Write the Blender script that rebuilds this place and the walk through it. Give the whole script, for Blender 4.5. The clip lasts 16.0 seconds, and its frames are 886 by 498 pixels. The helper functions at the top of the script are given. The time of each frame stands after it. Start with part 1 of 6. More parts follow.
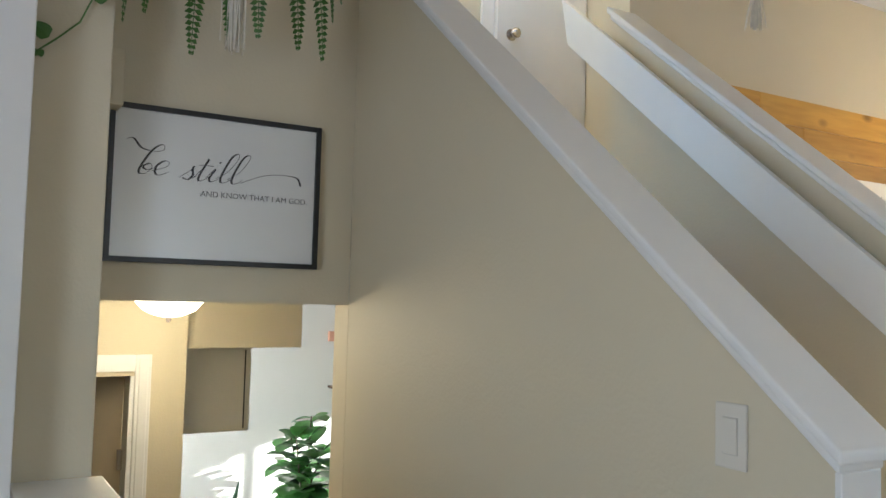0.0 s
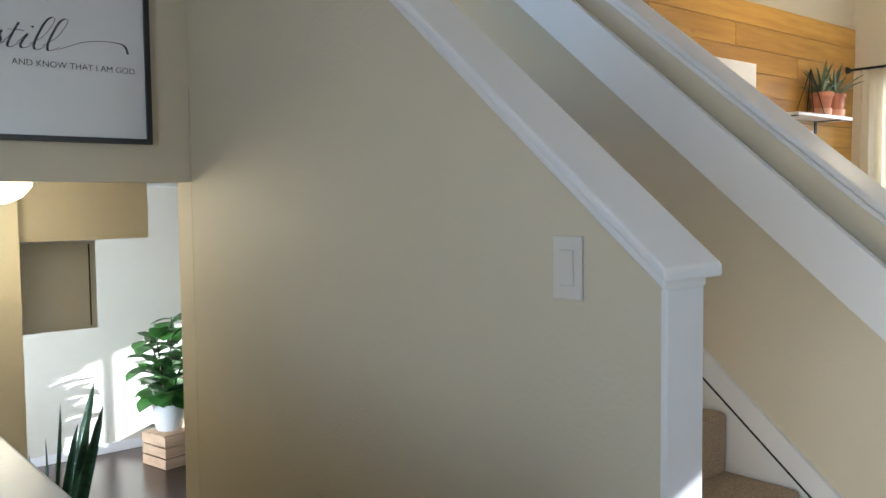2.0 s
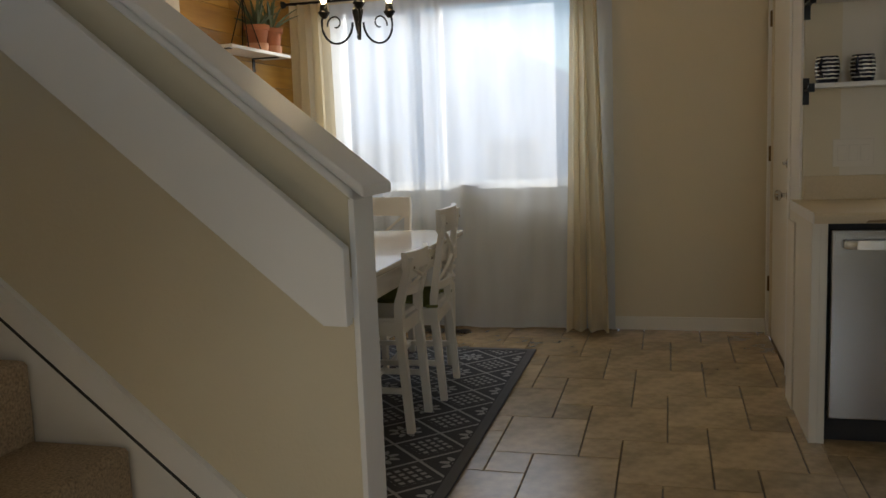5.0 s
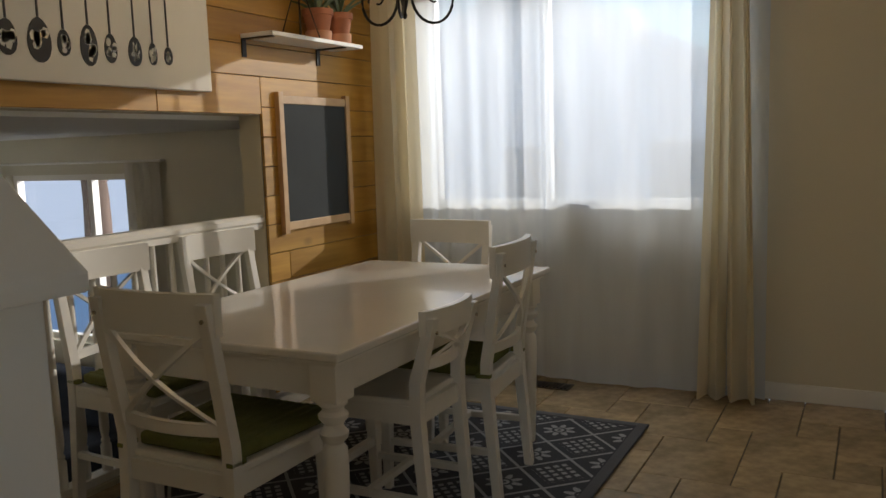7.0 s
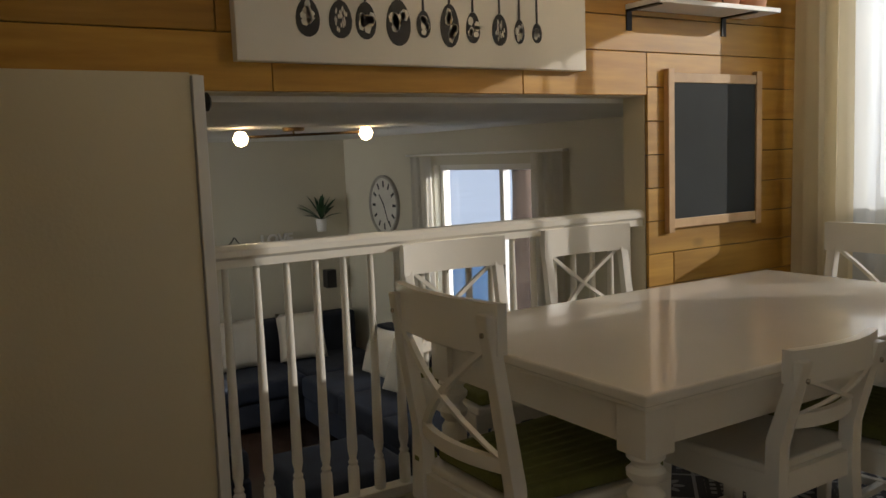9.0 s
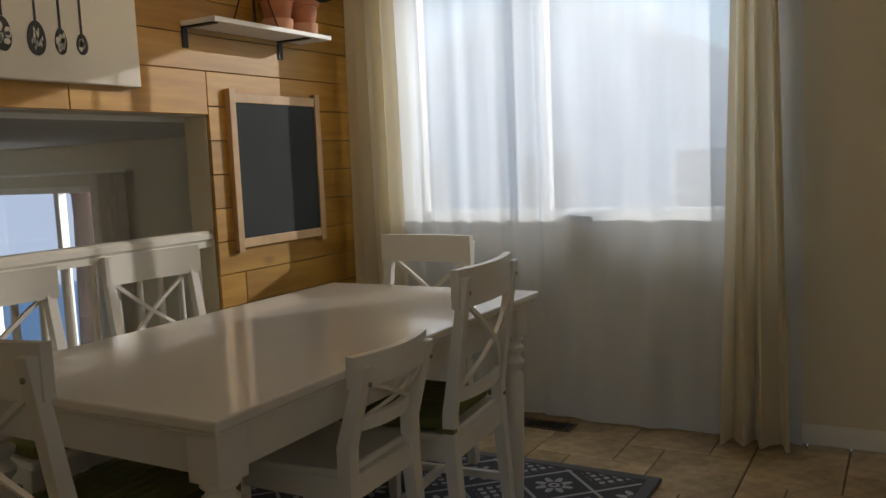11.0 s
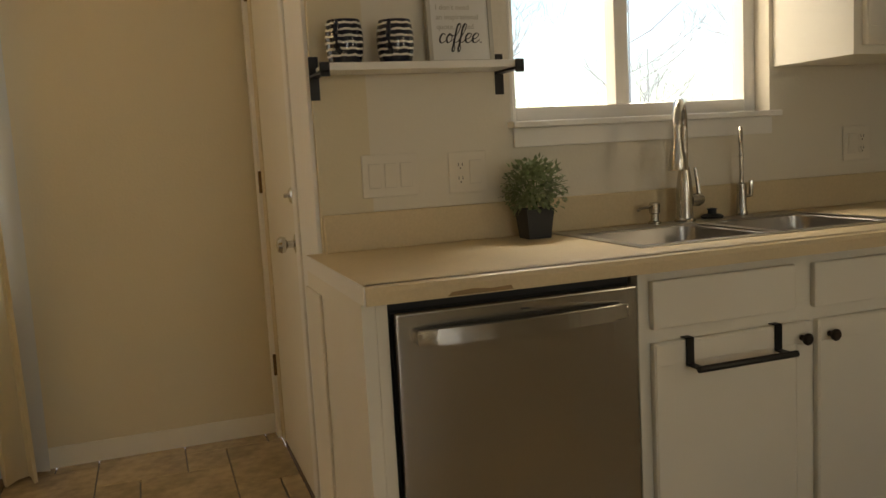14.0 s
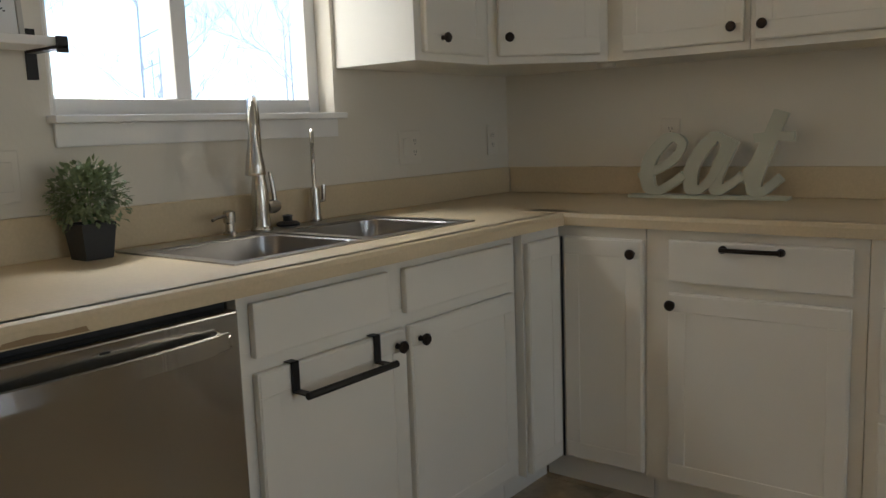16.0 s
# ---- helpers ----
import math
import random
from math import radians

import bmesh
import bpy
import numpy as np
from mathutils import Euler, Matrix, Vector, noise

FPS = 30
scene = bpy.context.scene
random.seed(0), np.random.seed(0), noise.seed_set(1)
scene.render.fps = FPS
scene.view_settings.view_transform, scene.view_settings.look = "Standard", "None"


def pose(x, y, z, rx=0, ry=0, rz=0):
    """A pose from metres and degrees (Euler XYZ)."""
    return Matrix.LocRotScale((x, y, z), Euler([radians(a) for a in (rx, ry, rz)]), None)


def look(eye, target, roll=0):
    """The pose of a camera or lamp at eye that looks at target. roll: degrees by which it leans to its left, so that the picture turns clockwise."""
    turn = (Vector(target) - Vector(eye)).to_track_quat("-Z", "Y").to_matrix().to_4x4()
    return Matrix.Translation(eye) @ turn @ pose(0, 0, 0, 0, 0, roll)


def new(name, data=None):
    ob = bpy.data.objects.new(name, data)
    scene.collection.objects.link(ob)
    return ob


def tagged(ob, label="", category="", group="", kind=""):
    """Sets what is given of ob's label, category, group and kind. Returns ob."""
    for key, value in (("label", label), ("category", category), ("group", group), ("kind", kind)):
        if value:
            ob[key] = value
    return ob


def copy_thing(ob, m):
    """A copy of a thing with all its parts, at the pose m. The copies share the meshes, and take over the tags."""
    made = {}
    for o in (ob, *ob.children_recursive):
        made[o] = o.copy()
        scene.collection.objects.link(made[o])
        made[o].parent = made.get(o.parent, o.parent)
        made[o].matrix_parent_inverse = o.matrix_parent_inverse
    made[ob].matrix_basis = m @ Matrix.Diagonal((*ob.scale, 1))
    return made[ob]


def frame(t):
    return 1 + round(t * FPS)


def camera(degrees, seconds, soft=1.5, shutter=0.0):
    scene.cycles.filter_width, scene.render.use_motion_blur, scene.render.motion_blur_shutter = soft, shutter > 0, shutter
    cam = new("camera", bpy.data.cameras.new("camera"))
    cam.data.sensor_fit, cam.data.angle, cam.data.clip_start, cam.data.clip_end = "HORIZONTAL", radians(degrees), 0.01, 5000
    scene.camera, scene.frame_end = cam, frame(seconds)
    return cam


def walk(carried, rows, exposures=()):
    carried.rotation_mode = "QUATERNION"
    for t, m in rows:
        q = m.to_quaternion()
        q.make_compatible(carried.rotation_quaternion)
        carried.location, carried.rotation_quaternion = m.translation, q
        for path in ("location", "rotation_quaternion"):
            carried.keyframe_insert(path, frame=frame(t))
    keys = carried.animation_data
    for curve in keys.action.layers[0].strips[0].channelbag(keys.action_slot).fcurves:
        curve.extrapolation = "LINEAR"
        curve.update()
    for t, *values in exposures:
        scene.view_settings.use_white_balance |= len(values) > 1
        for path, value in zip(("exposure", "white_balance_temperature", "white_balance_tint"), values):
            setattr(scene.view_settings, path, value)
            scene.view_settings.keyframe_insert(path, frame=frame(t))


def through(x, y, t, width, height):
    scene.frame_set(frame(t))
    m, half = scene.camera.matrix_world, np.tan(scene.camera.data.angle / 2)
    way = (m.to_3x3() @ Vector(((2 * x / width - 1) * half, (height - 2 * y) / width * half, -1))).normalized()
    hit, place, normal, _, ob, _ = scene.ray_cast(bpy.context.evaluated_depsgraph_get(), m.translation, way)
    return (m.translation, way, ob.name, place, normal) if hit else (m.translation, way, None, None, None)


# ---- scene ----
cam = camera(56.1, 16.0)
PATH = [
    (0, (0.045, 1.608, 1.394), (1.062, 3.326, 1.506), 1.6),
    (0.5, (0.059, 1.613, 1.369), (1.087, 3.326, 1.448), 1.2),
    (1, (0.082, 1.618, 1.335), (1.123, 3.326, 1.347), 0.7),
    (1.5, (0.104, 1.619, 1.299), (1.221, 3.277, 1.255), 0.3),
    (2, (0.12, 1.617, 1.283), (1.398, 3.151, 1.163), -0.6),
    (2.5, (0.151, 1.615, 1.267), (1.583, 3.003, 1.108), -1.2),
    (3, (0.217, 1.628, 1.26), (1.796, 2.845, 1.1), -1.9),
    (3.5, (0.366, 1.672, 1.252), (2.044, 2.747, 1.078), -2.1),
    (4, (0.537, 1.75, 1.232), (2.288, 2.689, 1.001), -1.5),
    (4.5, (0.737, 1.882, 1.241), (2.624, 2.496, 0.991), -2.1),
    (4.7, (0.828, 1.908, 1.233), (2.744, 2.421, 0.975), -2.2),
    (7, (2.111, 1.786, 1.263), (3.87, 2.706, 1.019), -1.9),
    (7.5, (2.358, 1.821, 1.26), (4.028, 2.895, 1.017), -1.9),
    (8, (2.544, 1.858, 1.237), (3.972, 3.242, 1.018), -1.9),
    (8.2, (2.600, 1.830, 1.240), (3.910, 3.320, 1.025), -2.0),
    (9, (2.660, 1.865, 1.225), (3.713, 3.551, 1.002), -2.1),
    (9.6, (2.690, 1.872, 1.215), (3.927, 3.427, 0.992), -2.2),
    (10.3, (2.703, 1.875, 1.205), (4.251, 3.122, 0.981), -2.3),
    (10.5, (2.706, 1.871, 1.208), (4.307, 3.041, 0.988), -2.36),
    (11, (2.712, 1.862, 1.216), (4.443, 2.841, 1.004), -2.5),
    (11.5, (2.703, 1.875, 1.214), (4.576, 2.551, 1.026), -2.4),
    (12, (2.696, 1.849, 1.208), (4.642, 2.271, 1.026), -2.7),
    (12.5, (2.702, 1.822, 1.199), (4.688, 1.956, 1.012), -2.9),
    (13, (2.706, 1.81, 1.205), (4.69, 1.656, 1.0), -3.3),
    (13.5, (2.702, 1.793, 1.194), (4.649, 1.39, 0.979), -3.2),
    (14, (2.72, 1.769, 1.18), (4.594, 1.114, 0.944), -3.2),
    (14.5, (2.786, 1.712, 1.165), (4.558, 0.814, 0.931), -2.6),
    (15, (2.824, 1.686, 1.179), (4.455, 0.559, 0.921), -1.9),
    (15.3, (2.858, 1.674, 1.178), (4.41, 0.439, 0.925), -1.4),
    (15.5, (2.913, 1.686, 1.171), (4.392, 0.365, 0.916), -1.5),
    (16, (3.039, 1.745, 1.185), (4.261, 0.187, 0.9), -2.1),
]
EXPOSURES = [(0, 1.95, 5500, 10), (1.5, 1.9, 5400, 10), (2.5, 1.8, 5200, 10), (3.0, 1.0, 5400, 10), (3.5, .55, 5600, 10), (4.5, .45, 6300, 10), (7, .3, 6500, 10), (8, .25, 6800, 10),
             (10.3, .42, 6300, 10), (10.6, .36, 6300, 10), (11, .15, 6400, 10), (12, .05, 6800, 10), (12.5, -.05, 7000, 10), (13.2, .45, 8100, 10), (14, 1.0, 8200, 11), (14.5, .92, 6900, 10), (15, .98, 6300, 10), (15.5, 1.0, 6200, 10), (16, 1.15, 5900, 10)]
walk(cam, [(t, look(eye, target, roll)) for t, eye, target, roll in PATH], EXPOSURES)

# ---- world, sun, light ----
world = bpy.data.worlds.new("world")
scene.world = world
world.use_nodes = True
wn = world.node_tree.nodes
sky = wn.new("ShaderNodeTexSky")
sky.sky_type = 'NISHITA'
sky.sun_disc = False
sky.dust_density, sky.ozone_density = 0.0, 3.0
sky.sun_elevation = radians(15.3)
sky.sun_rotation = radians(124.2)
wn["Background"].inputs[1].default_value = 0.15
world.node_tree.links.new(sky.outputs[0], wn["Background"].inputs[0])
SUN_WAY = Vector((-1.0, 0.68, -0.33))
sun = new("sun", bpy.data.lights.new("sun", 'SUN'))
sun.data.energy, sun.data.angle, sun.data.color = 5.0, radians(0.6), (1.0, 0.95, 0.88)
sun.matrix_world = look((0, 0, 0), SUN_WAY)


def window_light(name, x, y0, y1, z0, z1, watts, color=(0.86, 0.93, 1.0), way=(-1, 0, 0)):
    """Daylight of the sky entering through a window opening."""
    d = bpy.data.lights.new(name, 'AREA')
    d.shape, d.size, d.size_y, d.energy, d.color = 'RECTANGLE', abs(y1 - y0), z1 - z0, watts, color
    ob = new(name, d)
    c = Vector((x, (y0 + y1) / 2, (z0 + z1) / 2))
    ob.matrix_world = look(c, c + Vector(way))
    return ob


# ---- materials ----
def mat(name, color, rough=0.6, metal=0.0, var=0.06, scale=6.0, bump=0.0, bscale=60.0, stretch=(1, 1, 1), rand=0.0,
        fine=0.0, coat=0.0, trans=0.0):
    """A painted or plain surface: colour broken up at two scales, fine relief."""
    m = bpy.data.materials.new(name)
    m.use_nodes = True
    nt = m.node_tree
    N, L = nt.nodes, nt.links
    b = N["Principled BSDF"]
    b.inputs["Roughness"].default_value = rough
    b.inputs["Metallic"].default_value = metal
    b.inputs["Coat Weight"].default_value = coat
    b.inputs["Transmission Weight"].default_value = trans
    tc = N.new("ShaderNodeTexCoord")
    mp = N.new("ShaderNodeMapping")
    mp.inputs["Scale"].default_value = stretch
    L.new(tc.outputs["Object"], mp.inputs[0])
    n1 = N.new("ShaderNodeTexNoise")
    n1.inputs["Scale"].default_value = scale
    n1.inputs["Detail"].default_value = 6
    L.new(mp.outputs[0], n1.inputs["Vector"])
    n2 = N.new("ShaderNodeTexNoise")
    n2.inputs["Scale"].default_value = bscale
    n2.inputs["Detail"].default_value = 4
    L.new(mp.outputs[0], n2.inputs["Vector"])
    mr = N.new("ShaderNodeMapRange")
    mr.inputs[1].default_value, mr.inputs[2].default_value = 0.25, 0.75
    mr.inputs[3].default_value, mr.inputs[4].default_value = 1 - var, 1 + var
    L.new(n1.outputs[0], mr.inputs[0])
    val = mr.outputs[0]
    if fine:
        m2 = N.new("ShaderNodeMapRange")
        m2.inputs[1].default_value, m2.inputs[2].default_value = 0.3, 0.7
        m2.inputs[3].default_value, m2.inputs[4].default_value = 1 - fine, 1 + fine
        L.new(n2.outputs[0], m2.inputs[0])
        mu = N.new("ShaderNodeMath")
        mu.operation = 'MULTIPLY'
        L.new(val, mu.inputs[0]), L.new(m2.outputs[0], mu.inputs[1])
        val = mu.outputs[0]
    if rand:
        oi = N.new("ShaderNodeObjectInfo")
        m3 = N.new("ShaderNodeMapRange")
        m3.inputs[3].default_value, m3.inputs[4].default_value = 1 - rand, 1 + rand
        L.new(oi.outputs["Random"], m3.inputs[0])
        mu = N.new("ShaderNodeMath")
        mu.operation = 'MULTIPLY'
        L.new(val, mu.inputs[0]), L.new(m3.outputs[0], mu.inputs[1])
        val = mu.outputs[0]
    hs = N.new("ShaderNodeHueSaturation")
    hs.inputs["Color"].default_value = (*color, 1)
    L.new(val, hs.inputs["Value"])
    L.new(hs.outputs[0], b.inputs["Base Color"])
    if bump:
        bp = N.new("ShaderNodeBump")
        bp.inputs["Strength"].default_value = bump
        bp.inputs["Distance"].default_value = 0.004
        L.new(n2.outputs[0], bp.inputs["Height"])
        L.new(bp.outputs[0], b.inputs["Normal"])
    return m


def wood(name, light, dark, scale=3.0, along=(0.12, 1, 1), rough=0.5, rand=0.25, knots=True):
    """Stained boards: streaked grain along one axis, knots, each board its own shade."""
    m = bpy.data.materials.new(name)
    m.use_nodes = True
    N, L = m.node_tree.nodes, m.node_tree.links
    b = N["Principled BSDF"]
    b.inputs["Roughness"].default_value = rough
    tc, mp, oi = N.new("ShaderNodeTexCoord"), N.new("ShaderNodeMapping"), N.new("ShaderNodeObjectInfo")
    cb = N.new("ShaderNodeVectorMath")
    cb.operation = 'MULTIPLY_ADD'
    cb.inputs[1].default_value = (7.3, 11.1, 5.7)
    L.new(oi.outputs["Random"], cb.inputs[0])
    L.new(tc.outputs["Object"], cb.inputs[2])
    mp.inputs["Scale"].default_value = along
    L.new(cb.outputs[0], mp.inputs[0])
    n1, n2 = N.new("ShaderNodeTexNoise"), N.new("ShaderNodeTexNoise")
    n1.inputs["Scale"].default_value, n1.inputs["Detail"].default_value, n1.inputs["Distortion"].default_value = scale * 4, 8, 0.6
    n2.inputs["Scale"].default_value, n2.inputs["Detail"].default_value = scale * 22, 5
    L.new(mp.outputs[0], n1.inputs["Vector"]), L.new(mp.outputs[0], n2.inputs["Vector"])
    mix = N.new("ShaderNodeMix")
    mix.data_type = 'FLOAT'
    mix.inputs[0].default_value = 0.4
    L.new(n1.outputs[0], mix.inputs[2]), L.new(n2.outputs[0], mix.inputs[3])
    r = N.new("ShaderNodeValToRGB")
    r.color_ramp.elements[0].position, r.color_ramp.elements[1].position = 0.34, 0.64
    r.color_ramp.elements[0].color, r.color_ramp.elements[1].color = (*dark, 1), (*light, 1)
    L.new(mix.outputs[0], r.inputs[0])
    col = r.outputs[0]
    if knots:
        v = N.new("ShaderNodeTexVoronoi")
        v.inputs["Scale"].default_value = 3.2
        k = N.new("ShaderNodeMapping")
        k.inputs["Scale"].default_value = (0.55, 1, 1.0)
        L.new(cb.outputs[0], k.inputs[0]), L.new(k.outputs[0], v.inputs["Vector"])
        kr = N.new("ShaderNodeMapRange")
        kr.inputs[1].default_value, kr.inputs[2].default_value = 0.03, 0.1
        kr.inputs[3].default_value, kr.inputs[4].default_value = 0.45, 1.0
        L.new(v.outputs["Distance"], kr.inputs[0])
        mm = N.new("ShaderNodeMix")
        mm.data_type, mm.blend_type = 'RGBA', 'MULTIPLY'
        mm.inputs[0].default_value = 1.0
        L.new(col, mm.inputs[6]), L.new(kr.outputs[0], mm.inputs[7])
        col = mm.outputs[2]
    hs = N.new("ShaderNodeHueSaturation")
    mr = N.new("ShaderNodeMapRange")
    mr.inputs[3].default_value, mr.inputs[4].default_value = 1 - rand, 1 + rand
    L.new(oi.outputs["Random"], mr.inputs[0]), L.new(mr.outputs[0], hs.inputs["Value"]), L.new(col, hs.inputs["Color"])
    L.new(hs.outputs[0], b.inputs["Base Color"])
    bp = N.new("ShaderNodeBump")
    bp.inputs["Strength"].default_value, bp.inputs["Distance"].default_value = 0.25, 0.003
    L.new(mix.outputs[0], bp.inputs["Height"]), L.new(bp.outputs[0], b.inputs["Normal"])
    return m


def cloth(name, color, through=0.5, clear=0.0, rough=0.9):
    """Thin curtain cloth that lets light through."""
    m = bpy.data.materials.new(name)
    m.use_nodes = True
    N, L = m.node_tree.nodes, m.node_tree.links
    out = N["Material Output"]
    N.remove(N["Principled BSDF"])
    df, tl, tp = N.new("ShaderNodeBsdfDiffuse"), N.new("ShaderNodeBsdfTranslucent"), N.new("ShaderNodeBsdfTransparent")
    nz = N.new("ShaderNodeTexNoise")
    nz.inputs["Scale"].default_value = 9
    tc, mp = N.new("ShaderNodeTexCoord"), N.new("ShaderNodeMapping")
    mp.inputs["Scale"].default_value = (1, 1, 0.15)
    L.new(tc.outputs["Object"], mp.inputs[0]), L.new(mp.outputs[0], nz.inputs["Vector"])
    hs = N.new("ShaderNodeHueSaturation")
    hs.inputs["Color"].default_value = (*color, 1)
    mr = N.new("ShaderNodeMapRange")
    mr.inputs[3].default_value, mr.inputs[4].default_value = 0.85, 1.12
    L.new(nz.outputs[0], mr.inputs[0]), L.new(mr.outputs[0], hs.inputs["Value"])
    for n in (df, tl):
        L.new(hs.outputs[0], n.inputs["Color"])
    a, c = N.new("ShaderNodeMixShader"), N.new("ShaderNodeMixShader")
    a.inputs[0].default_value, c.inputs[0].default_value = through, clear
    L.new(df.outputs[0], a.inputs[1]), L.new(tl.outputs[0], a.inputs[2])
    L.new(a.outputs[0], c.inputs[1]), L.new(tp.outputs[0], c.inputs[2])
    L.new(c.outputs[0], out.inputs[0])
    return m


def glow(name, color, strength):
    m = bpy.data.materials.new(name)
    m.use_nodes = True
    b = m.node_tree.nodes["Principled BSDF"]
    b.inputs["Base Color"].default_value = (*color, 1)
    b.inputs["Emission Color"].default_value = (*color, 1)
    b.inputs["Emission Strength"].default_value = strength
    return m


def glass(name, tint=(1, 1, 1), rough=0.03):
    """Window pane: mostly clear, a little gloss."""
    m = bpy.data.materials.new(name)
    m.use_nodes = True
    N, L = m.node_tree.nodes, m.node_tree.links
    N.remove(N["Principled BSDF"])
    tp, gl, mx = N.new("ShaderNodeBsdfTransparent"), N.new("ShaderNodeBsdfGlossy"), N.new("ShaderNodeMixShader")
    tp.inputs[0].default_value = (*tint, 1)
    gl.inputs["Roughness"].default_value = rough
    mx.inputs[0].default_value = 0.05
    L.new(tp.outputs[0], mx.inputs[1]), L.new(gl.outputs[0], mx.inputs[2])
    L.new(mx.outputs[0], N["Material Output"].inputs[0])
    return m


M_WALL = mat("wall_paint", (0.66, 0.580, 0.415), 0.55, var=0.03, scale=1.2, bump=0.22, bscale=90)
M_WALL2 = mat("lower_wall_paint", (0.64, 0.60, 0.49), 0.6, var=0.03, scale=1.2, bump=0.22, bscale=90)
M_YELLOW = mat("warm_wall_paint", (0.66, 0.58, 0.40), 0.6, var=0.03, scale=1.2, bump=0.22, bscale=90)
M_KWALL = mat("kitchen_wall_paint", (0.70, 0.65, 0.55), 0.5, var=0.03, scale=1.5, bump=0.2, bscale=80)
M_CEIL = mat("textured_ceiling", (0.80, 0.78, 0.74), 0.9, var=0.03, scale=2, bump=0.9, bscale=45)
M_TRIM = mat("white_trim_paint", (0.80, 0.78, 0.74), 0.35, var=0.025, scale=5, bump=0.08, bscale=40)
M_CAB = mat("cabinet_paint", (0.76, 0.72, 0.63), 0.4, var=0.03, scale=3, bump=0.06, bscale=50)
M_DARKGAP = mat("dark_gap", (0.03, 0.03, 0.03), 0.8)
M_BLACK = mat("black_metal", (0.018, 0.017, 0.016), 0.42, metal=0.6, var=0.2, scale=30)
M_BLACKF = mat("black_frame_paint", (0.015, 0.015, 0.015), 0.4, var=0.1, scale=20)
M_SHIP = wood("stained_plank", (0.56, 0.31, 0.052), (0.35, 0.168, 0.022), 1.6, (0.10, 1, 1), 0.42, 0.16)
M_OAK = wood("light_wood_frame", (0.62, 0.42, 0.22), (0.46, 0.28, 0.13), 4, (0.15, 0.5, 0.15), 0.5, 0.08, False)
M_PINE = wood("pine_crate_wood", (0.72, 0.52, 0.33), (0.55, 0.36, 0.20), 4, (0.12, 0.3, 1), 0.6, 0.1, False)
M_DARKFLOOR = wood("dark_floor_wood", (0.075, 0.045, 0.03), (0.035, 0.02, 0.014), 2, (1, 0.1, 1), 0.25, 0.3, False)
M_CARPET = mat("beige_carpet", (0.36, 0.27, 0.17), 0.95, var=0.1, scale=7, bump=1.0, bscale=160, fine=0.35)
M_GROUT = mat("grout", (0.10, 0.085, 0.065), 0.9, var=0.1)
M_TILE = mat("travertine_tile", (0.41, 0.30, 0.165), 0.26, var=0.42, scale=4.5, bump=0.10, bscale=22, rand=0.14, fine=0.16)
for m in (M_TILE,):
    m.node_tree.nodes["Principled BSDF"].inputs["Specular IOR Level"].default_value = 0.9
    m.node_tree.nodes["Principled BSDF"].inputs["Coat Weight"].default_value = 0.7
    m.node_tree.nodes["Principled BSDF"].inputs["Coat Roughness"].default_value = 0.24
M_GLASS = glass("window_glass")
M_PICGLASS = glass("matt_picture_glass", rough=0.6)
M_SHEER = cloth("sheer_curtain", (0.78, 0.82, 0.87), 0.36, 0.26)
M_CREAM = cloth("cream_curtain", (0.83, 0.75, 0.57), 0.42, 0.0)
M_GREYC = cloth("pale_curtain", (0.75, 0.72, 0.66), 0.5, 0.05)


# ---- building helpers ----
def part(name, bm, material, parent=None, label="", smooth=False):
    """Link a bmesh as one mesh object, under a parent if given."""
    me = bpy.data.meshes.new(name)
    bmesh.ops.recalc_face_normals(bm, faces=bm.faces)
    bm.to_mesh(me)
    bm.free()
    if smooth:
        for p in me.polygons:
            p.use_smooth = True
        me.set_sharp_from_angle(angle=radians(40))
    me.materials.append(material)
    ob = new(name, me)
    if parent:
        ob.parent = parent
    if label:
        ob["label"] = label
    return ob


def empty(name, label, category, at=(0, 0, 0), rz=0, group=""):
    e = new(name)
    e.empty_display_size = 0.1
    e.matrix_basis = pose(*at, 0, 0, rz)
    return tagged(e, label, category, group)


def box(bm, x0, x1, y0, y1, z0, z1, bevel=0.0, seg=2):
    v = [bm.verts.new((x, y, z)) for x in (x0, x1) for y in (y0, y1) for z in (z0, z1)]
    fs = [bm.faces.new([v[i] for i in q]) for q in ((0, 1, 3, 2), (4, 6, 7, 5), (0, 4, 5, 1), (2, 3, 7, 6), (0, 2, 6, 4), (1, 5, 7, 3))]
    if bevel:
        es = list({e for f in fs for e in f.edges})
        bmesh.ops.bevel(bm, geom=es, offset=bevel, segments=seg, affect='EDGES', profile=0.6)
    return bm


def B(*boxes, bevel=0.0, seg=2):
    bm = bmesh.new()
    for b in boxes:
        box(bm, *b, bevel=bevel, seg=seg)
    return bm


def prism(bm, pts, axis, a, c, bevel=0.0, seg=2):
    """An outline of 2D points pushed along an axis from a to c. For axis x the points are (y, z), for y (x, z), for z (x, y)."""
    def at(p, k):
        return {'x': (k, p[0], p[1]), 'y': (p[0], k, p[1]), 'z': (p[0], p[1], k)}[axis]
    lo, hi = [bm.verts.new(at(p, a)) for p in pts], [bm.verts.new(at(p, c)) for p in pts]
    n = len(pts)
    fs = [bm.faces.new(lo), bm.faces.new(hi[::-1])]
    for i in range(n):
        fs.append(bm.faces.new((lo[i], hi[i], hi[(i + 1) % n], lo[(i + 1) % n])))
    if bevel:
        bmesh.ops.bevel(bm, geom=list({e for f in fs for e in f.edges}), offset=bevel, segments=seg, affect='EDGES', profile=0.6)
    return bm


def P(pts, axis, a, c, bevel=0.0, seg=2):
    return prism(bmesh.new(), pts, axis, a, c, bevel, seg)


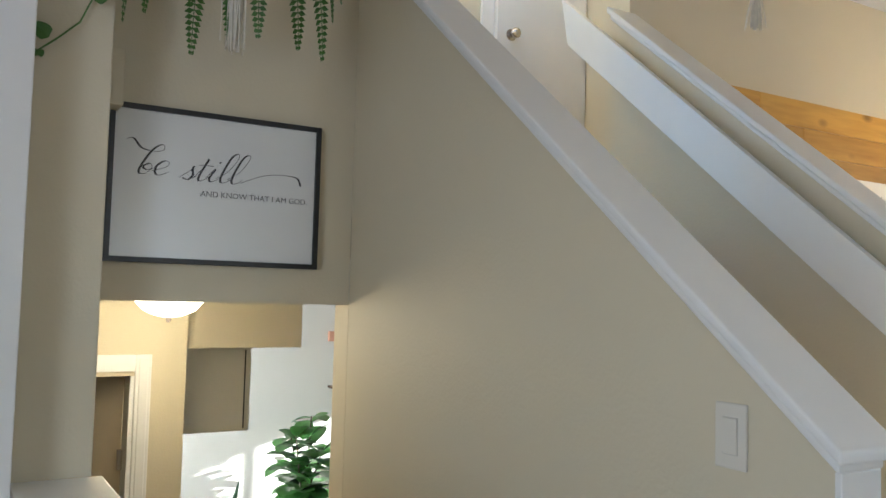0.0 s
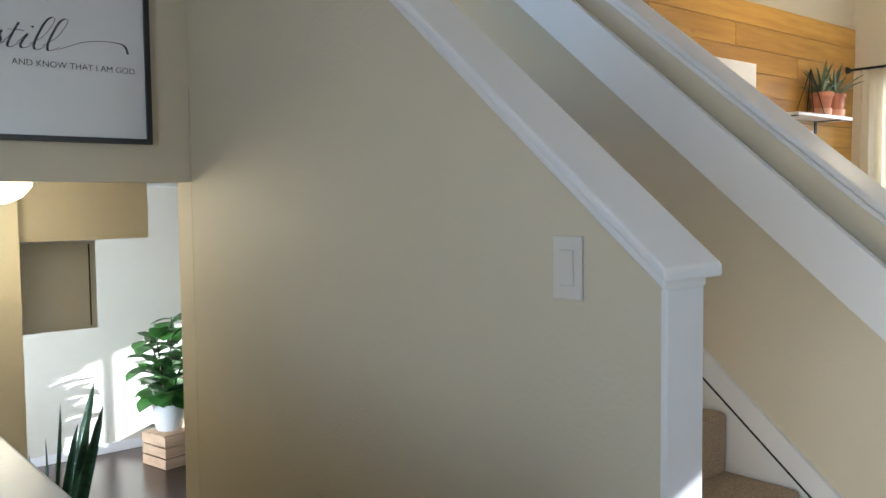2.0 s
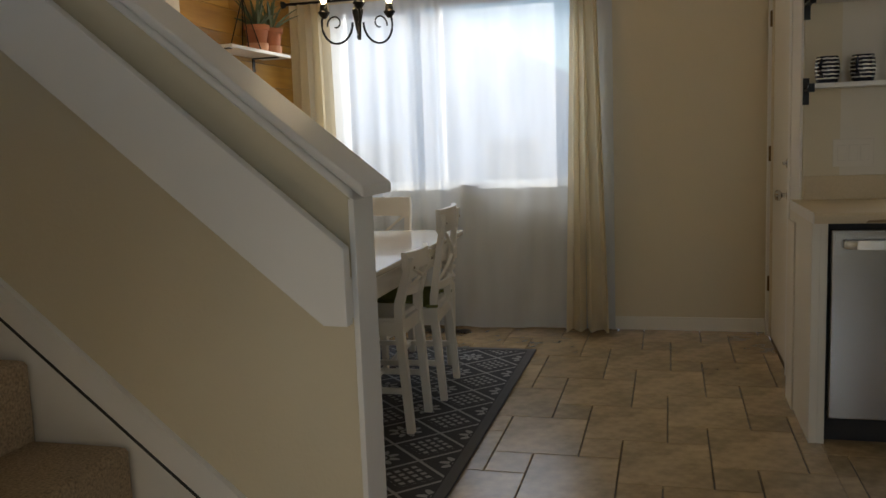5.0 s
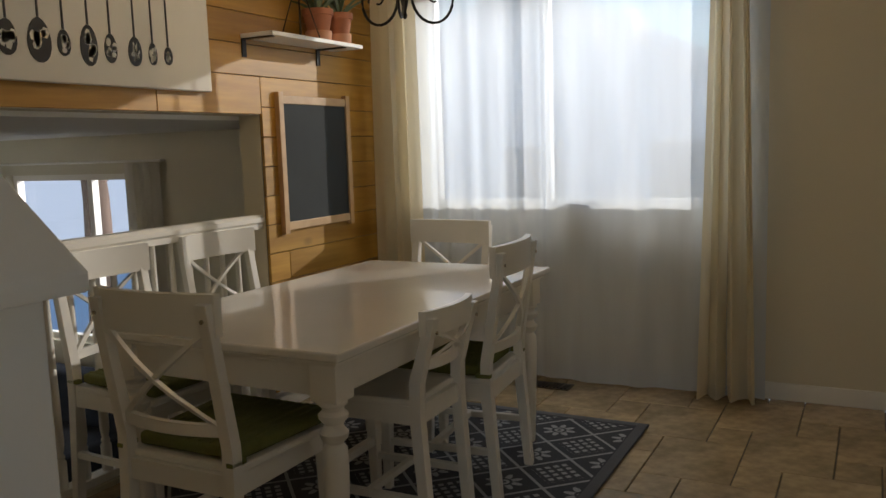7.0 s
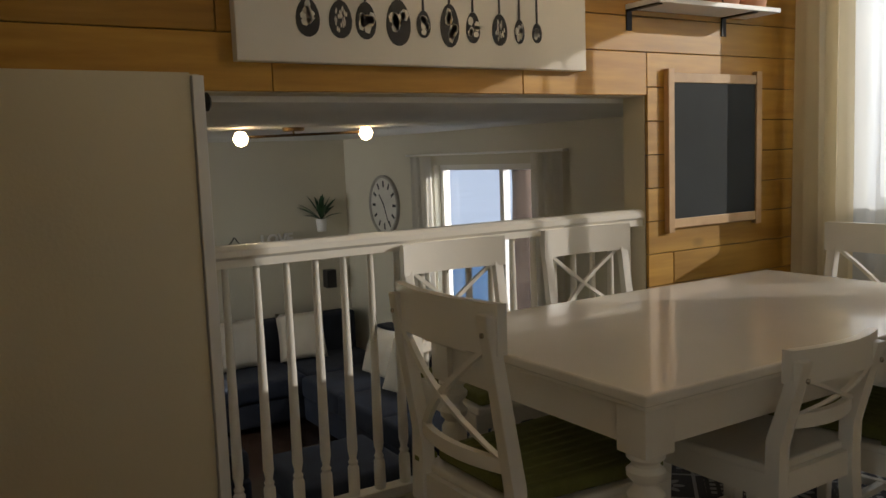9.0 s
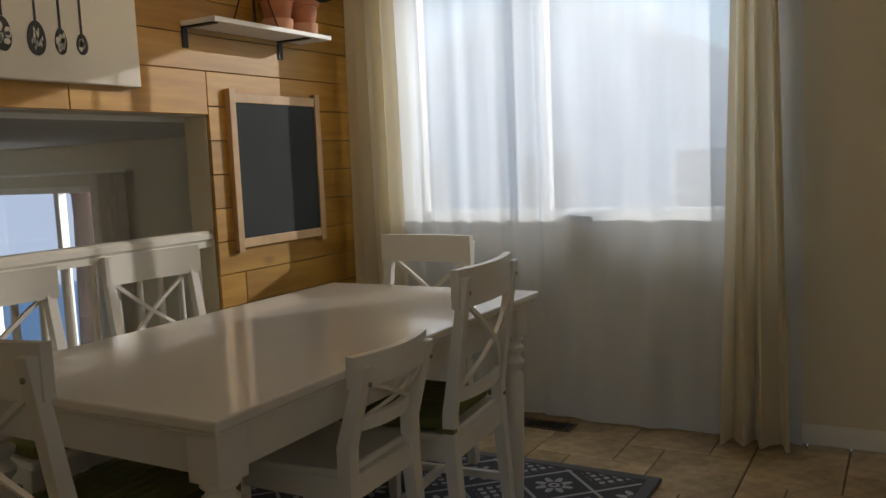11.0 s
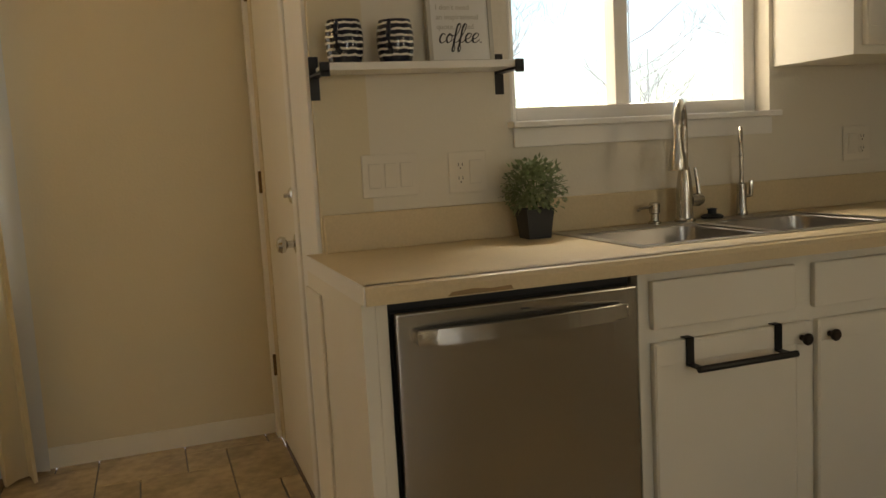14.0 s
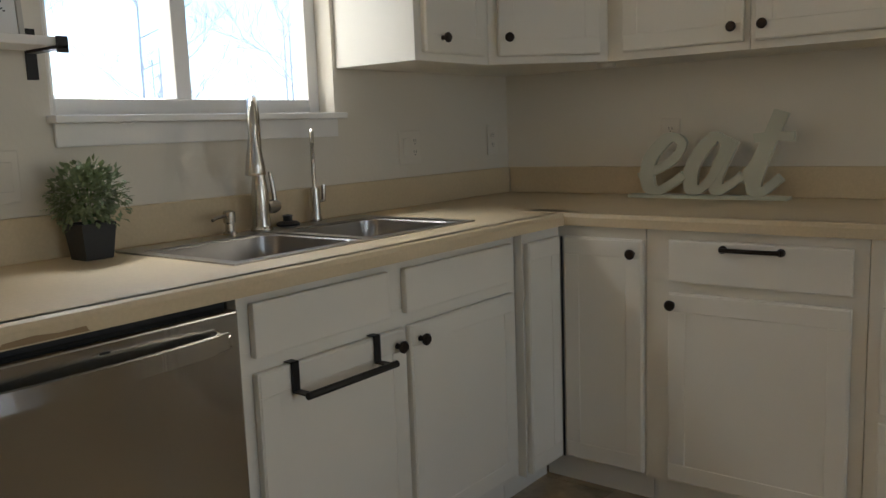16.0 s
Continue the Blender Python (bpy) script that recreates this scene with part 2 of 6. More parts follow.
def lathe(bm, prof, n=20, at=(0, 0, 0), m=None):
    """A turned shape from (radius, height) steps about z."""
    rings = []
    for r, z in prof:
        rings.append([bm.verts.new((r * math.cos(2 * math.pi * i / n), r * math.sin(2 * math.pi * i / n), z)) for i in range(n)])
    for a, c in zip(rings, rings[1:]):
        for i in range(n):
            bm.faces.new((a[i], a[(i + 1) % n], c[(i + 1) % n], c[i]))
    bm.faces.new(rings[0][::-1])
    bm.faces.new(rings[-1])
    vs = [v for r in rings for v in r]
    mm = Matrix.Translation(at) @ (m or Matrix())
    for v in vs:
        v.co = mm @ v.co
    return bm


def tube(bm, pts, r, n=8, r2=None):
    """A round bar along points; r2: radius at its end."""
    pts = [Vector(p) for p in pts]
    rings = []
    up = Vector((0, 0, 1))
    for i, p in enumerate(pts):
        d = (pts[min(i + 1, len(pts) - 1)] - pts[max(i - 1, 0)]).normalized()
        s = d.cross(up)
        if s.length < 0.05:
            s = d.cross(Vector((1, 0, 0)))
        s.normalize()
        t = s.cross(d)
        rr = r if r2 is None else r + (r2 - r) * i / (len(pts) - 1)
        rings.append([bm.verts.new(p + rr * (math.cos(2 * math.pi * k / n) * s + math.sin(2 * math.pi * k / n) * t)) for k in range(n)])
    for a, c in zip(rings, rings[1:]):
        for k in range(n):
            bm.faces.new((a[k], a[(k + 1) % n], c[(k + 1) % n], c[k]))
    bm.faces.new(rings[0][::-1])
    bm.faces.new(rings[-1])
    return bm


def T(pts, r, n=8, r2=None):
    return tube(bmesh.new(), pts, r, n, r2)


def LA(prof, n=20, at=(0, 0, 0), m=None):
    return lathe(bmesh.new(), prof, n, at, m)


def structure(name, bm, material, label, parent=None):
    ob = part(name, bm, material, parent)
    return tagged(ob, label, name.split("_")[0], kind="structure")


def thing(name, bm, material, label, category, group="", smooth=False):
    return tagged(part(name, bm, material, None, "", smooth), label, category, group)


# ---- the large structure ----
NW = 4.385        # face of the wall with the picture and the planks
EX = 6.30         # dining window wall
KX = 4.99         # kitchen sink wall
KY = -1.21        # kitchen back wall
JY = 1.325        # wall with the outside door
CEIL = 3.10
LOW = -1.05       # lower floor
LC = 1.42         # lower ceiling
FARY, UP = 9.5, 1.683
AX0, AX1, AY = 1.297, 1.397, 2.452    # near stair wall
BX0, BX1, BY = 2.535, 2.64, 2.522   # far stair wall
SLOPE = 0.81

structure("floor", B((-2.4, 0.40, -3.2, NW + .12, -0.2, -0.012), (0.40, AX0, -3.2, 2.30, -0.2, -0.012), (AX0, EX, JY, NW + .0, -0.2, -0.012),
                     (AX0, KX + .1, -3.2, JY, -0.2, -0.012)), M_GROUT, "tiled floor of the entry, dining area and kitchen")
structure("floor_lower", B((-1.2, EX, 4.2, FARY, LOW - .15, LOW), (0.40, AX0, 3.9, 4.2, LOW - .15, LOW)), M_DARKFLOOR, "dark glossy wooden floor of the lower room")
structure("ceiling", B((-2.4, EX + .2, -3.2, NW, CEIL, CEIL + .12)), M_CEIL, "textured white ceiling over the main room")
structure("ceiling_lower", B((-1.2, EX, NW + .12, FARY, LC, LC + .1)), M_CEIL, "low ceiling of the lower room")
structure("ceiling_upper", B((-2.4, EX + .2, NW, 7.0, 4.2, 4.3)), M_CEIL, "ceiling of the upper landing")
structure("wall_north", B((-2.4, AX0, NW, NW + .12, 1.35, CEIL + .1), (-2.4, .28, NW, NW + .12, LOW, 1.35),
                          (AX0, BX1, NW, NW + .12, LOW, 1.36),
                          (BX1, 5.245, NW, NW + .12, 1.44, 4.2), (5.245, EX + .15, NW, NW + .12, LOW, 4.2),
                          (BX1, 5.245, NW, NW + .12, -0.25, 0.02), (BX1, 2.9, NW, NW + .12, 0.02, 1.44),
                          (AX0 - .0, AX1, NW, NW + .12, UP, 4.2)), M_WALL, "cream painted wall above the lower room")
structure("wall_lower_stairwell", B((AX0, AX1, 2.3, NW, LOW, 0.0), (AX0, BX1, 2.3, 2.35, LOW, -0.21)), M_WALL, "painted wall of the stairwell going down")
structure("wall_east", B((EX, EX + .15, JY - .15, 2.40, 0, CEIL + .1), (EX, EX + .15, 4.06, NW, 0, CEIL + .1), (EX, EX + .15, 2.40, 4.06, 0, .92),
                         (EX, EX + .15, 2.40, 4.06, 2.16, CEIL + .1)), M_WALL, "cream painted wall round the dining window")
structure("wall_jog", B((KX, 5.28, JY - .15, JY, 0, CEIL), (6.12, EX, JY - .15, JY, 0, CEIL), (5.28, 6.12, JY - .15, JY, 2.06, CEIL)), M_WALL, "short wall with the outside door")
structure("wall_kitchen_east", B((KX, KX + .15, .735, JY - .15, 0, CEIL), (KX, KX + .15, KY, -.2, 0, CEIL), (KX, KX + .15, -.2, .735, 0, 1.25), (KX, KX + .15, -.2, .735, 2.05, CEIL)),
          M_KWALL, "off-white kitchen wall round the sink window")
# Gap at x 1.2 to 2.15 is made up for the south fill.
structure("wall_kitchen_south", B((1.0, 1.2, KY - .12, KY, 0, CEIL), (2.15, KX + .15, KY - .12, KY, 0, CEIL), (1.2, 2.15, KY - .12, KY, 0, 1.1), (1.2, 2.15, KY - .12, KY, 2.15, CEIL)), M_KWALL, "off-white kitchen back wall")
structure("wall_south", B((-2.4, 1.0, -3.3, -3.2, 0, CEIL), (.9, 1.0, -3.2, KY - .12, 0, CEIL)), M_WALL, "plain wall behind the entry")
structure("wall_west", B((-2.5, -2.4, -3.2, .2, 0, CEIL), (-2.5, -2.4, 1.8, NW, 0, CEIL), (-2.5, -2.4, .2, 1.8, 0, .6), (-2.5, -2.4, .2, 1.8, 2.2, CEIL)), M_WALL, "plain wall of the entry with a front window")
structure("wall_lower_north", B((-1.2, EX, FARY, FARY + .12, LOW, LC)), M_WALL2, "pale wall at the far end of the lower room")
structure("wall_lower_east", B((EX, EX + .15, NW + .12, 6.49, LOW, LC), (EX, EX + .15, 7.79, FARY, LOW, LC), (EX, EX + .15, 6.49, 7.79, LOW, -.12), (EX, EX + .15, 6.49, 7.79, 1.15, LC)),
          M_WALL2, "pale wall round the lower room window")
# Opening at y 6.9 to 8.9 is made up to pass the west fill.
structure("wall_lower_west", B((-1.3, -1.2, NW, 6.9, LOW, LC), (-1.3, -1.2, 8.9, FARY, LOW, LC), (-1.3, -1.2, 6.9, 8.9, LOW, -.4), (-1.3, -1.2, 6.9, 8.9, 1.0, LC)), M_YELLOW, "plain wall of the lower hall with an unseen opening added for fill light")
structure("wall_lower_hall", B((.78, 1.0, 5.5, 5.62, LOW, LC), (-1.2, -.02, 5.5, 5.62, LOW, LC), (-.02, .78, 5.5, 5.62, 1.0, LC)), M_YELLOW, "warm cream wall with a door in the lower hall")
structure("wall_upper", B((AX1 - .1, 3.4, 5.5, 5.62, UP, 4.2), (3.3, 3.4, NW + .12, 5.5, UP, 4.2), (-.1, 0.0, NW + .12, 5.5, UP, 4.2), (0.0, AX1 - .1, 5.5, 5.62, 3.72, 4.2)), M_WALL, "wall of the upper landing")
structure("floor_upper", B((-.1, AX1, NW + .12, 5.62, LC + .1, UP), (AX1, BX1, 4.6, 5.62, LC + .1, UP), (BX1, 3.4, NW + .12, 5.62, LC + .1, UP)), M_CARPET, "carpeted upper landing")

# half walls of the stair
def sloped_wall(x0, x1, y, name, label, nose=.030):
    z0 = 1.143
    low = LOW if x0 < 2 else -.2
    w = structure(name, P([(y, low), (NW, low), (NW, z0 + SLOPE * (NW - y)), (y, z0)], 'x', x0, x1, .003, 1), M_WALL, label)
    o, up = .035, SLOPE * (NW - y)
    part("cap", P([(y - nose, z0 + .022 - SLOPE * nose), (NW, z0 + .022 + up), (NW, z0 + .052 + up), (y - nose, z0 + .046 - SLOPE * nose)], 'x', x0 - o, x1 + o, .007, 3), M_TRIM, w, "white sloping wooden cap")
    part("cap_moulding", P([(y - .012, z0 - .020), (NW, z0 - .004 + up), (NW, z0 + .022 + up), (y - .012, z0 + .004)], 'x', x0 - .014, x1 + .014, .008, 3), M_TRIM, w)
    part("end_post", B((x0 - .004, x1 + .004, y - .012, y + .001, 0, z0 - .016), bevel=.003), M_TRIM, w, "white painted end board")
    return w


sloped_wall(AX0, AX1, AY, "wall_stair_near", "cream half wall beside the carpeted stair")
sloped_wall(BX0, BX1, BY, "wall_stair_far", "cream half wall between stair and dining area", .045)

# stair up
stair = structure("stairs", P([(2.75, -.2), (NW + .18, -.2), (NW + .18, 1.3), (2.75, .0)], 'x', AX1, BX0), M_WALL, "straight stair with beige carpet and white skirts")
for k in range(1, 10):
    z, y = .19 * k + .018, 2.815 + .248 * (k - 2)
    part("step", B((AX1 + .018, BX0 - .018, y, y + .32, z - .215, z), bevel=.028, seg=4), M_CARPET, stair, "beige carpeted step" if k == 1 else "", True)


def skirt_line(y, dz):
    return (y, .30 + dz + .82 * (y - 2.69))


for x0, x1 in ((AX1, AX1 + .018), (BX0 - .018, BX0)):
    part("skirt", P([(2.56, -.1), skirt_line(2.56, .09), skirt_line(NW + .17, .09), skirt_line(NW + .17, -.5)], 'x', x0, x1), M_TRIM, stair)
part("skirt_groove", P([skirt_line(2.56, -.004), skirt_line(2.56, .004), skirt_line(NW + .17, .004), skirt_line(NW + .17, -.004)], 'x', BX0 - .0205, BX0 - .0175), M_DARKGAP, stair, "dark groove along the skirt")
rail = thing("handrail", P([(2.514, .878), (2.565, .879), (4.62, 2.58), (4.67, 2.815), (2.514, 1.034)], 'x', BX0 - .062, BX0 - .03, .003), M_TRIM, "wide white board handrail fixed to the stair wall", "handrail")
part("spacer", P([(2.522, .885), (2.58, .90), (4.3, 2.34), (4.3, 2.40), (2.522, .965)], 'x', BX0 - .03, BX0 + .001), M_TRIM, rail)

# stair down
down = structure("stairs_down", B((.40, .42, 2.3, 4.0, LOW, -.2)), M_WALL, "short stair to the lower room")
for k in range(6):
    part("step", B((.42, AX0, 2.3 + .26 * k, 2.3 + .26 * (k + 1), LOW, -.175 * (k + 1)), bevel=.015), M_CARPET, down)
ledge = structure("wall_ledge", P([(.24, 2.2), (.44, 2.2), (.44, 4.19), (.24, 4.19)], 'z', LOW, .81), M_WALL, "low wall guarding the stair down")
part("cap", P([(.215, 2.15), (.475, 2.15), (.455, 4.19), (.215, 4.19)], 'z', .81, .85, .006), M_TRIM, ledge, "white wooden cap")
structure("column", B((.21, .425, 4.19, NW, LOW, CEIL), bevel=.004), M_WALL, "cream painted wall end beside the stairwell")
structure("wall_entry", B((-2.4, .21, 4.05, NW, 0, CEIL), bevel=.004), M_TRIM, "white painted wall at the entry")

window_light("dining_sky", EX + .55, 2.45, 4.1, 2.36, 2.96, 42, (.93, .97, 1), way=(-1, 0, -.8))
window_light("kitchen_sky", KX + .55, -.2, .735, 2.36, 2.86, 21, (1, .98, .93), way=(-1, 0, -.8))
window_light("lower_sky", EX + .5, 6.49, 7.79, 1.18, 1.75, 25, (1, .96, .88), way=(-1, .7, -.45))
# Fill lamp added at an unseen opening to brighten the far wall.
west_fill = window_light("lower_west_sky", -1.16, 6.9, 8.9, -.4, 1.0, 19, (1, .98, .94), way=(1, .55, 0))
west_fill.data.spread = radians(80)
window_light("entry_sky", -2.45, .2, 1.8, .6, 2.2, 12, (.94, .96, 1.0), way=(1, 0, 0))
# Fill lamp for the dining area, added behind an unseen back-wall opening.
south = bpy.data.lights.new("south_sky", 'AREA')
south.shape, south.size, south.size_y, south.energy, south.color = 'RECTANGLE', .95, 1.05, 5, (1, .96, .88)
new("south_sky", south).matrix_world = look((1.675, KY - .2, 1.62), (1.675, 2, 1.62))

# ---- more materials ----
M_WHITE = mat("white_furniture_paint", (0.80, 0.76, 0.68), 0.28, var=0.03, scale=5, bump=0.05, bscale=30, coat=0.15)
M_TABLE = mat("table_lacquer", (0.80, 0.76, 0.68), 0.16, var=0.03, scale=5, bump=0.03, bscale=30, coat=0.3)
M_OLIVE = mat("olive_cushion_cloth", (0.17, 0.18, 0.05), 0.95, var=0.12, scale=12, bump=0.6, bscale=220, stretch=(1, 6, 1), fine=0.2)
M_TERRA = mat("terracotta", (0.44, 0.17, 0.085), 0.8, var=0.12, scale=14, bump=0.1)
M_TERRA2 = mat("pale_terracotta", (0.62, 0.32, 0.19), 0.8, var=0.1, scale=14)
M_ALOE = mat("aloe_leaf", (0.11, 0.15, 0.075), 0.5, var=0.2, scale=20)
M_LEAF = mat("fig_leaf", (0.085, 0.23, 0.045), 0.32, var=0.3, scale=9, bump=0.3, bscale=25)
M_LEAF2 = mat("fern_leaf", (0.07, 0.17, 0.03), 0.5, var=0.3, scale=15)
M_SNAKE = mat("snake_plant_leaf", (0.035, 0.09, 0.04), 0.4, var=0.4, scale=18, stretch=(1, 1, 3))
M_BOXW = mat("boxwood_leaf", (0.22, 0.27, 0.14), 0.6, var=0.35, scale=60)
M_POTW = mat("white_pot", (0.82, 0.82, 0.80), 0.3, var=0.03)
M_POTB = mat("black_pot", (0.02, 0.022, 0.025), 0.5, var=0.1)
M_CHALK = mat("chalkboard", (0.020, 0.024, 0.024), 0.8, var=0.3, scale=2.5)
M_PAPER = mat("print_paper", (0.76, 0.75, 0.72), 0.25, var=0.015, scale=2)
M_CANVAS = mat("canvas_print", (0.76, 0.73, 0.67), 0.8, var=0.03, scale=3, bump=0.15, bscale=300)
M_INK = mat("ink", (0.02, 0.02, 0.025), 0.6)
M_GREYINK = mat("grey_ink", (0.45, 0.43, 0.38), 0.6)
M_STEEL = mat("brushed_stainless", (0.43, 0.41, 0.37), 0.22, metal=1.0, var=0.08, scale=3, bump=0.05, bscale=140, stretch=(1, 1, 0.03))
M_SINK = mat("sink_steel", (0.42, 0.40, 0.37), 0.30, metal=1.0, var=0.1, scale=6)
M_NICKEL = mat("brushed_nickel", (0.52, 0.49, 0.44), 0.26, metal=1.0, var=0.05, scale=20)
M_CHROME = mat("chrome", (0.7, 0.7, 0.7), 0.12, metal=1.0, var=0.03)
M_BRASSH = mat("dark_brass", (0.16, 0.10, 0.045), 0.45, metal=0.9, var=0.2, scale=40)
M_LAM = mat("laminate_counter", (0.60, 0.485, 0.31), 0.46, var=0.05, scale=4, bump=0.03, bscale=120, fine=0.04)
M_BRONZE = mat("oil_rubbed_bronze", (0.03, 0.022, 0.018), 0.38, metal=0.8, var=0.2, scale=40)
M_SIGN = mat("sign_paint", (0.52, 0.52, 0.42), 0.6, var=0.05, scale=8)
M_PLATE = mat("switch_plate_plastic", (0.71, 0.66, 0.565), 0.35, var=0.02)
M_ROCKER_SHADE = mat("rocker_shade", (0.58, 0.54, 0.46), 0.6)
M_NAVY = mat("navy_sofa_cloth", (0.022, 0.028, 0.045), 0.95, var=0.25, scale=6, bump=0.4, bscale=180)
M_PILLOW = mat("cream_pillow_cloth", (0.66, 0.60, 0.50), 0.9, var=0.08, scale=6, bump=0.4, bscale=120)
M_BULB = glow("warm_bulb", (1.0, 0.72, 0.38), 14)
M_LAMPG = glow("lamp_shade_glass", (1.0, 0.86, 0.58), 1.9)
M_ROPE = mat("cotton_rope", (0.74, 0.68, 0.56), 0.95, var=0.1, scale=40, bump=0.5, bscale=200)
M_BARK = mat("tree_bark", (0.16, 0.11, 0.085), 0.95, var=0.4, scale=6, bump=1.0, bscale=14, stretch=(1, 1, 0.3))
M_SNOW = mat("snow", (0.80, 0.82, 0.86), 0.8, var=0.05, scale=0.6, bump=0.3, bscale=3)
M_SIDING = mat("siding", (0.68, 0.72, 0.78), 0.8, var=0.05, stretch=(0.1, 0.1, 4), scale=6)
M_ROOF = mat("roof_shingle", (0.12, 0.12, 0.13), 0.9, var=0.2, scale=8)
M_NAVYG = mat("navy_glaze", (0.012, 0.014, 0.025), 0.12, var=0.2, scale=30)
M_CREAMG = mat("cream_glaze", (0.78, 0.75, 0.68), 0.15, var=0.06, scale=30)
M_FRIDGE = mat("dark_register_metal", (0.10, 0.075, 0.05), 0.5, metal=0.5, var=0.2, scale=30)


def rug_material():
    """Charcoal rug: diagonal lattice of pale lines, flowers and chequers in turn."""
    m = bpy.data.materials.new("woven_rug")
    m.use_nodes = True
    N, L = m.node_tree.nodes, m.node_tree.links
    b = N["Principled BSDF"]
    b.inputs["Roughness"].default_value = 0.95

    def math_(op, a, c=None):
        n = N.new("ShaderNodeMath")
        n.operation = op
        for i, v in enumerate((a, c)):
            if v is None:
                continue
            if isinstance(v, (int, float)):
                n.inputs[i].default_value = v
            else:
                L.new(v, n.inputs[i])
        return n.outputs[0]
    tc, mp, sp = N.new("ShaderNodeTexCoord"), N.new("ShaderNodeMapping"), N.new("ShaderNodeSeparateXYZ")
    mp.inputs["Rotation"].default_value = (0, 0, radians(45))
    mp.inputs["Scale"].default_value = (4.6, 4.6, 4.6)
    L.new(tc.outputs["Object"], mp.inputs[0]), L.new(mp.outputs[0], sp.inputs[0])
    x, y = sp.outputs[0], sp.outputs[1]
    fx, fy = math_('SUBTRACT', math_('FRACT', x), 0.5), math_('SUBTRACT', math_('FRACT', y), 0.5)
    ax, ay = math_('ABSOLUTE', fx), math_('ABSOLUTE', fy)
    line = math_('GREATER_THAN', math_('MAXIMUM', ax, ay), 0.47)
    r = math_('SQRT', math_('ADD', math_('MULTIPLY', fx, fx), math_('MULTIPLY', fy, fy)))
    th = math_('ARCTAN2', fy, fx)
    pet = math_('ADD', math_('MULTIPLY', math_('ABSOLUTE', math_('COSINE', math_('MULTIPLY', th, 4.0))), 0.24), 0.10)
    flower = math_('MULTIPLY', math_('LESS_THAN', r, pet), math_('GREATER_THAN', r, 0.15))
    dot = math_('LESS_THAN', math_('ABSOLUTE', math_('SUBTRACT', r, 0.07)), 0.03)
    flower = math_('MAXIMUM', flower, dot)
    cx, cy = math_('FRACT', math_('MULTIPLY', x, 6.0)), math_('FRACT', math_('MULTIPLY', y, 6.0))
    chk = math_('MULTIPLY', math_('GREATER_THAN', cx, 0.42), math_('GREATER_THAN', cy, 0.42))
    chk = math_('MULTIPLY', chk, math_('LESS_THAN', math_('MAXIMUM', ax, ay), 0.34))
    par = math_('FRACT', math_('MULTIPLY', math_('ADD', math_('FLOOR', x), math_('FLOOR', y)), 0.5))
    par = math_('GREATER_THAN', math_('ABSOLUTE', par), 0.25)
    pat = math_('ADD', math_('MULTIPLY', par, flower), math_('MULTIPLY', math_('SUBTRACT', 1.0, par), chk))
    pat = math_('MAXIMUM', pat, line)
    sep = N.new("ShaderNodeSeparateXYZ")
    L.new(tc.outputs["Object"], sep.inputs[0])
    bx = math_('LESS_THAN', math_('ABSOLUTE', sep.outputs[0]), 1.135 - 0.05)
    by = math_('LESS_THAN', math_('ABSOLUTE', sep.outputs[1]), 0.8 - 0.05)
    pat = math_('MULTIPLY', pat, math_('MULTIPLY', bx, by))
    nz = N.new("ShaderNodeTexNoise")
    nz.inputs["Scale"].default_value = 180
    L.new(tc.outputs["Object"], nz.inputs["Vector"])
    pat = math_('MULTIPLY', pat, math_('ADD', 0.45, nz.outputs[0]))
    mx = N.new("ShaderNodeMix")
    mx.data_type = 'RGBA'
    mx.inputs[6].default_value, mx.inputs[7].default_value = (0.045, 0.046, 0.052, 1), (0.34, 0.34, 0.34, 1)
    L.new(pat, mx.inputs[0]), L.new(mx.outputs[2], b.inputs["Base Color"])
    bp = N.new("ShaderNodeBump")
    bp.inputs["Strength"].default_value, bp.inputs["Distance"].default_value = 0.5, 0.003
    L.new(nz.outputs[0], bp.inputs["Height"]), L.new(bp.outputs[0], b.inputs["Normal"])
    return m


M_RUG = rug_material()


def text(name, body, size, material, parent, m, shear=0.0, bold=0.0, spacing=1.0, label=""):
    """Lettering in the built-in font, as a thin mesh in the xy plane of the pose m."""
    c = bpy.data.curves.new(name, 'FONT')
    c.body, c.size, c.shear, c.offset, c.extrude, c.space_character = body, size, shear, bold, 0.0006, spacing
    c.resolution_u = 4
    tmp = bpy.data.objects.new("tmp", c)
    scene.collection.objects.link(tmp)
    me = bpy.data.meshes.new_from_object(tmp.evaluated_get(bpy.context.evaluated_depsgraph_get()))
    bpy.data.objects.remove(tmp)
    me.materials.clear()
    me.materials.append(material)
    ob = new(name, me)
    ob.parent = parent
    ob.matrix_basis = m
    if label:
        ob["label"] = label
    return ob


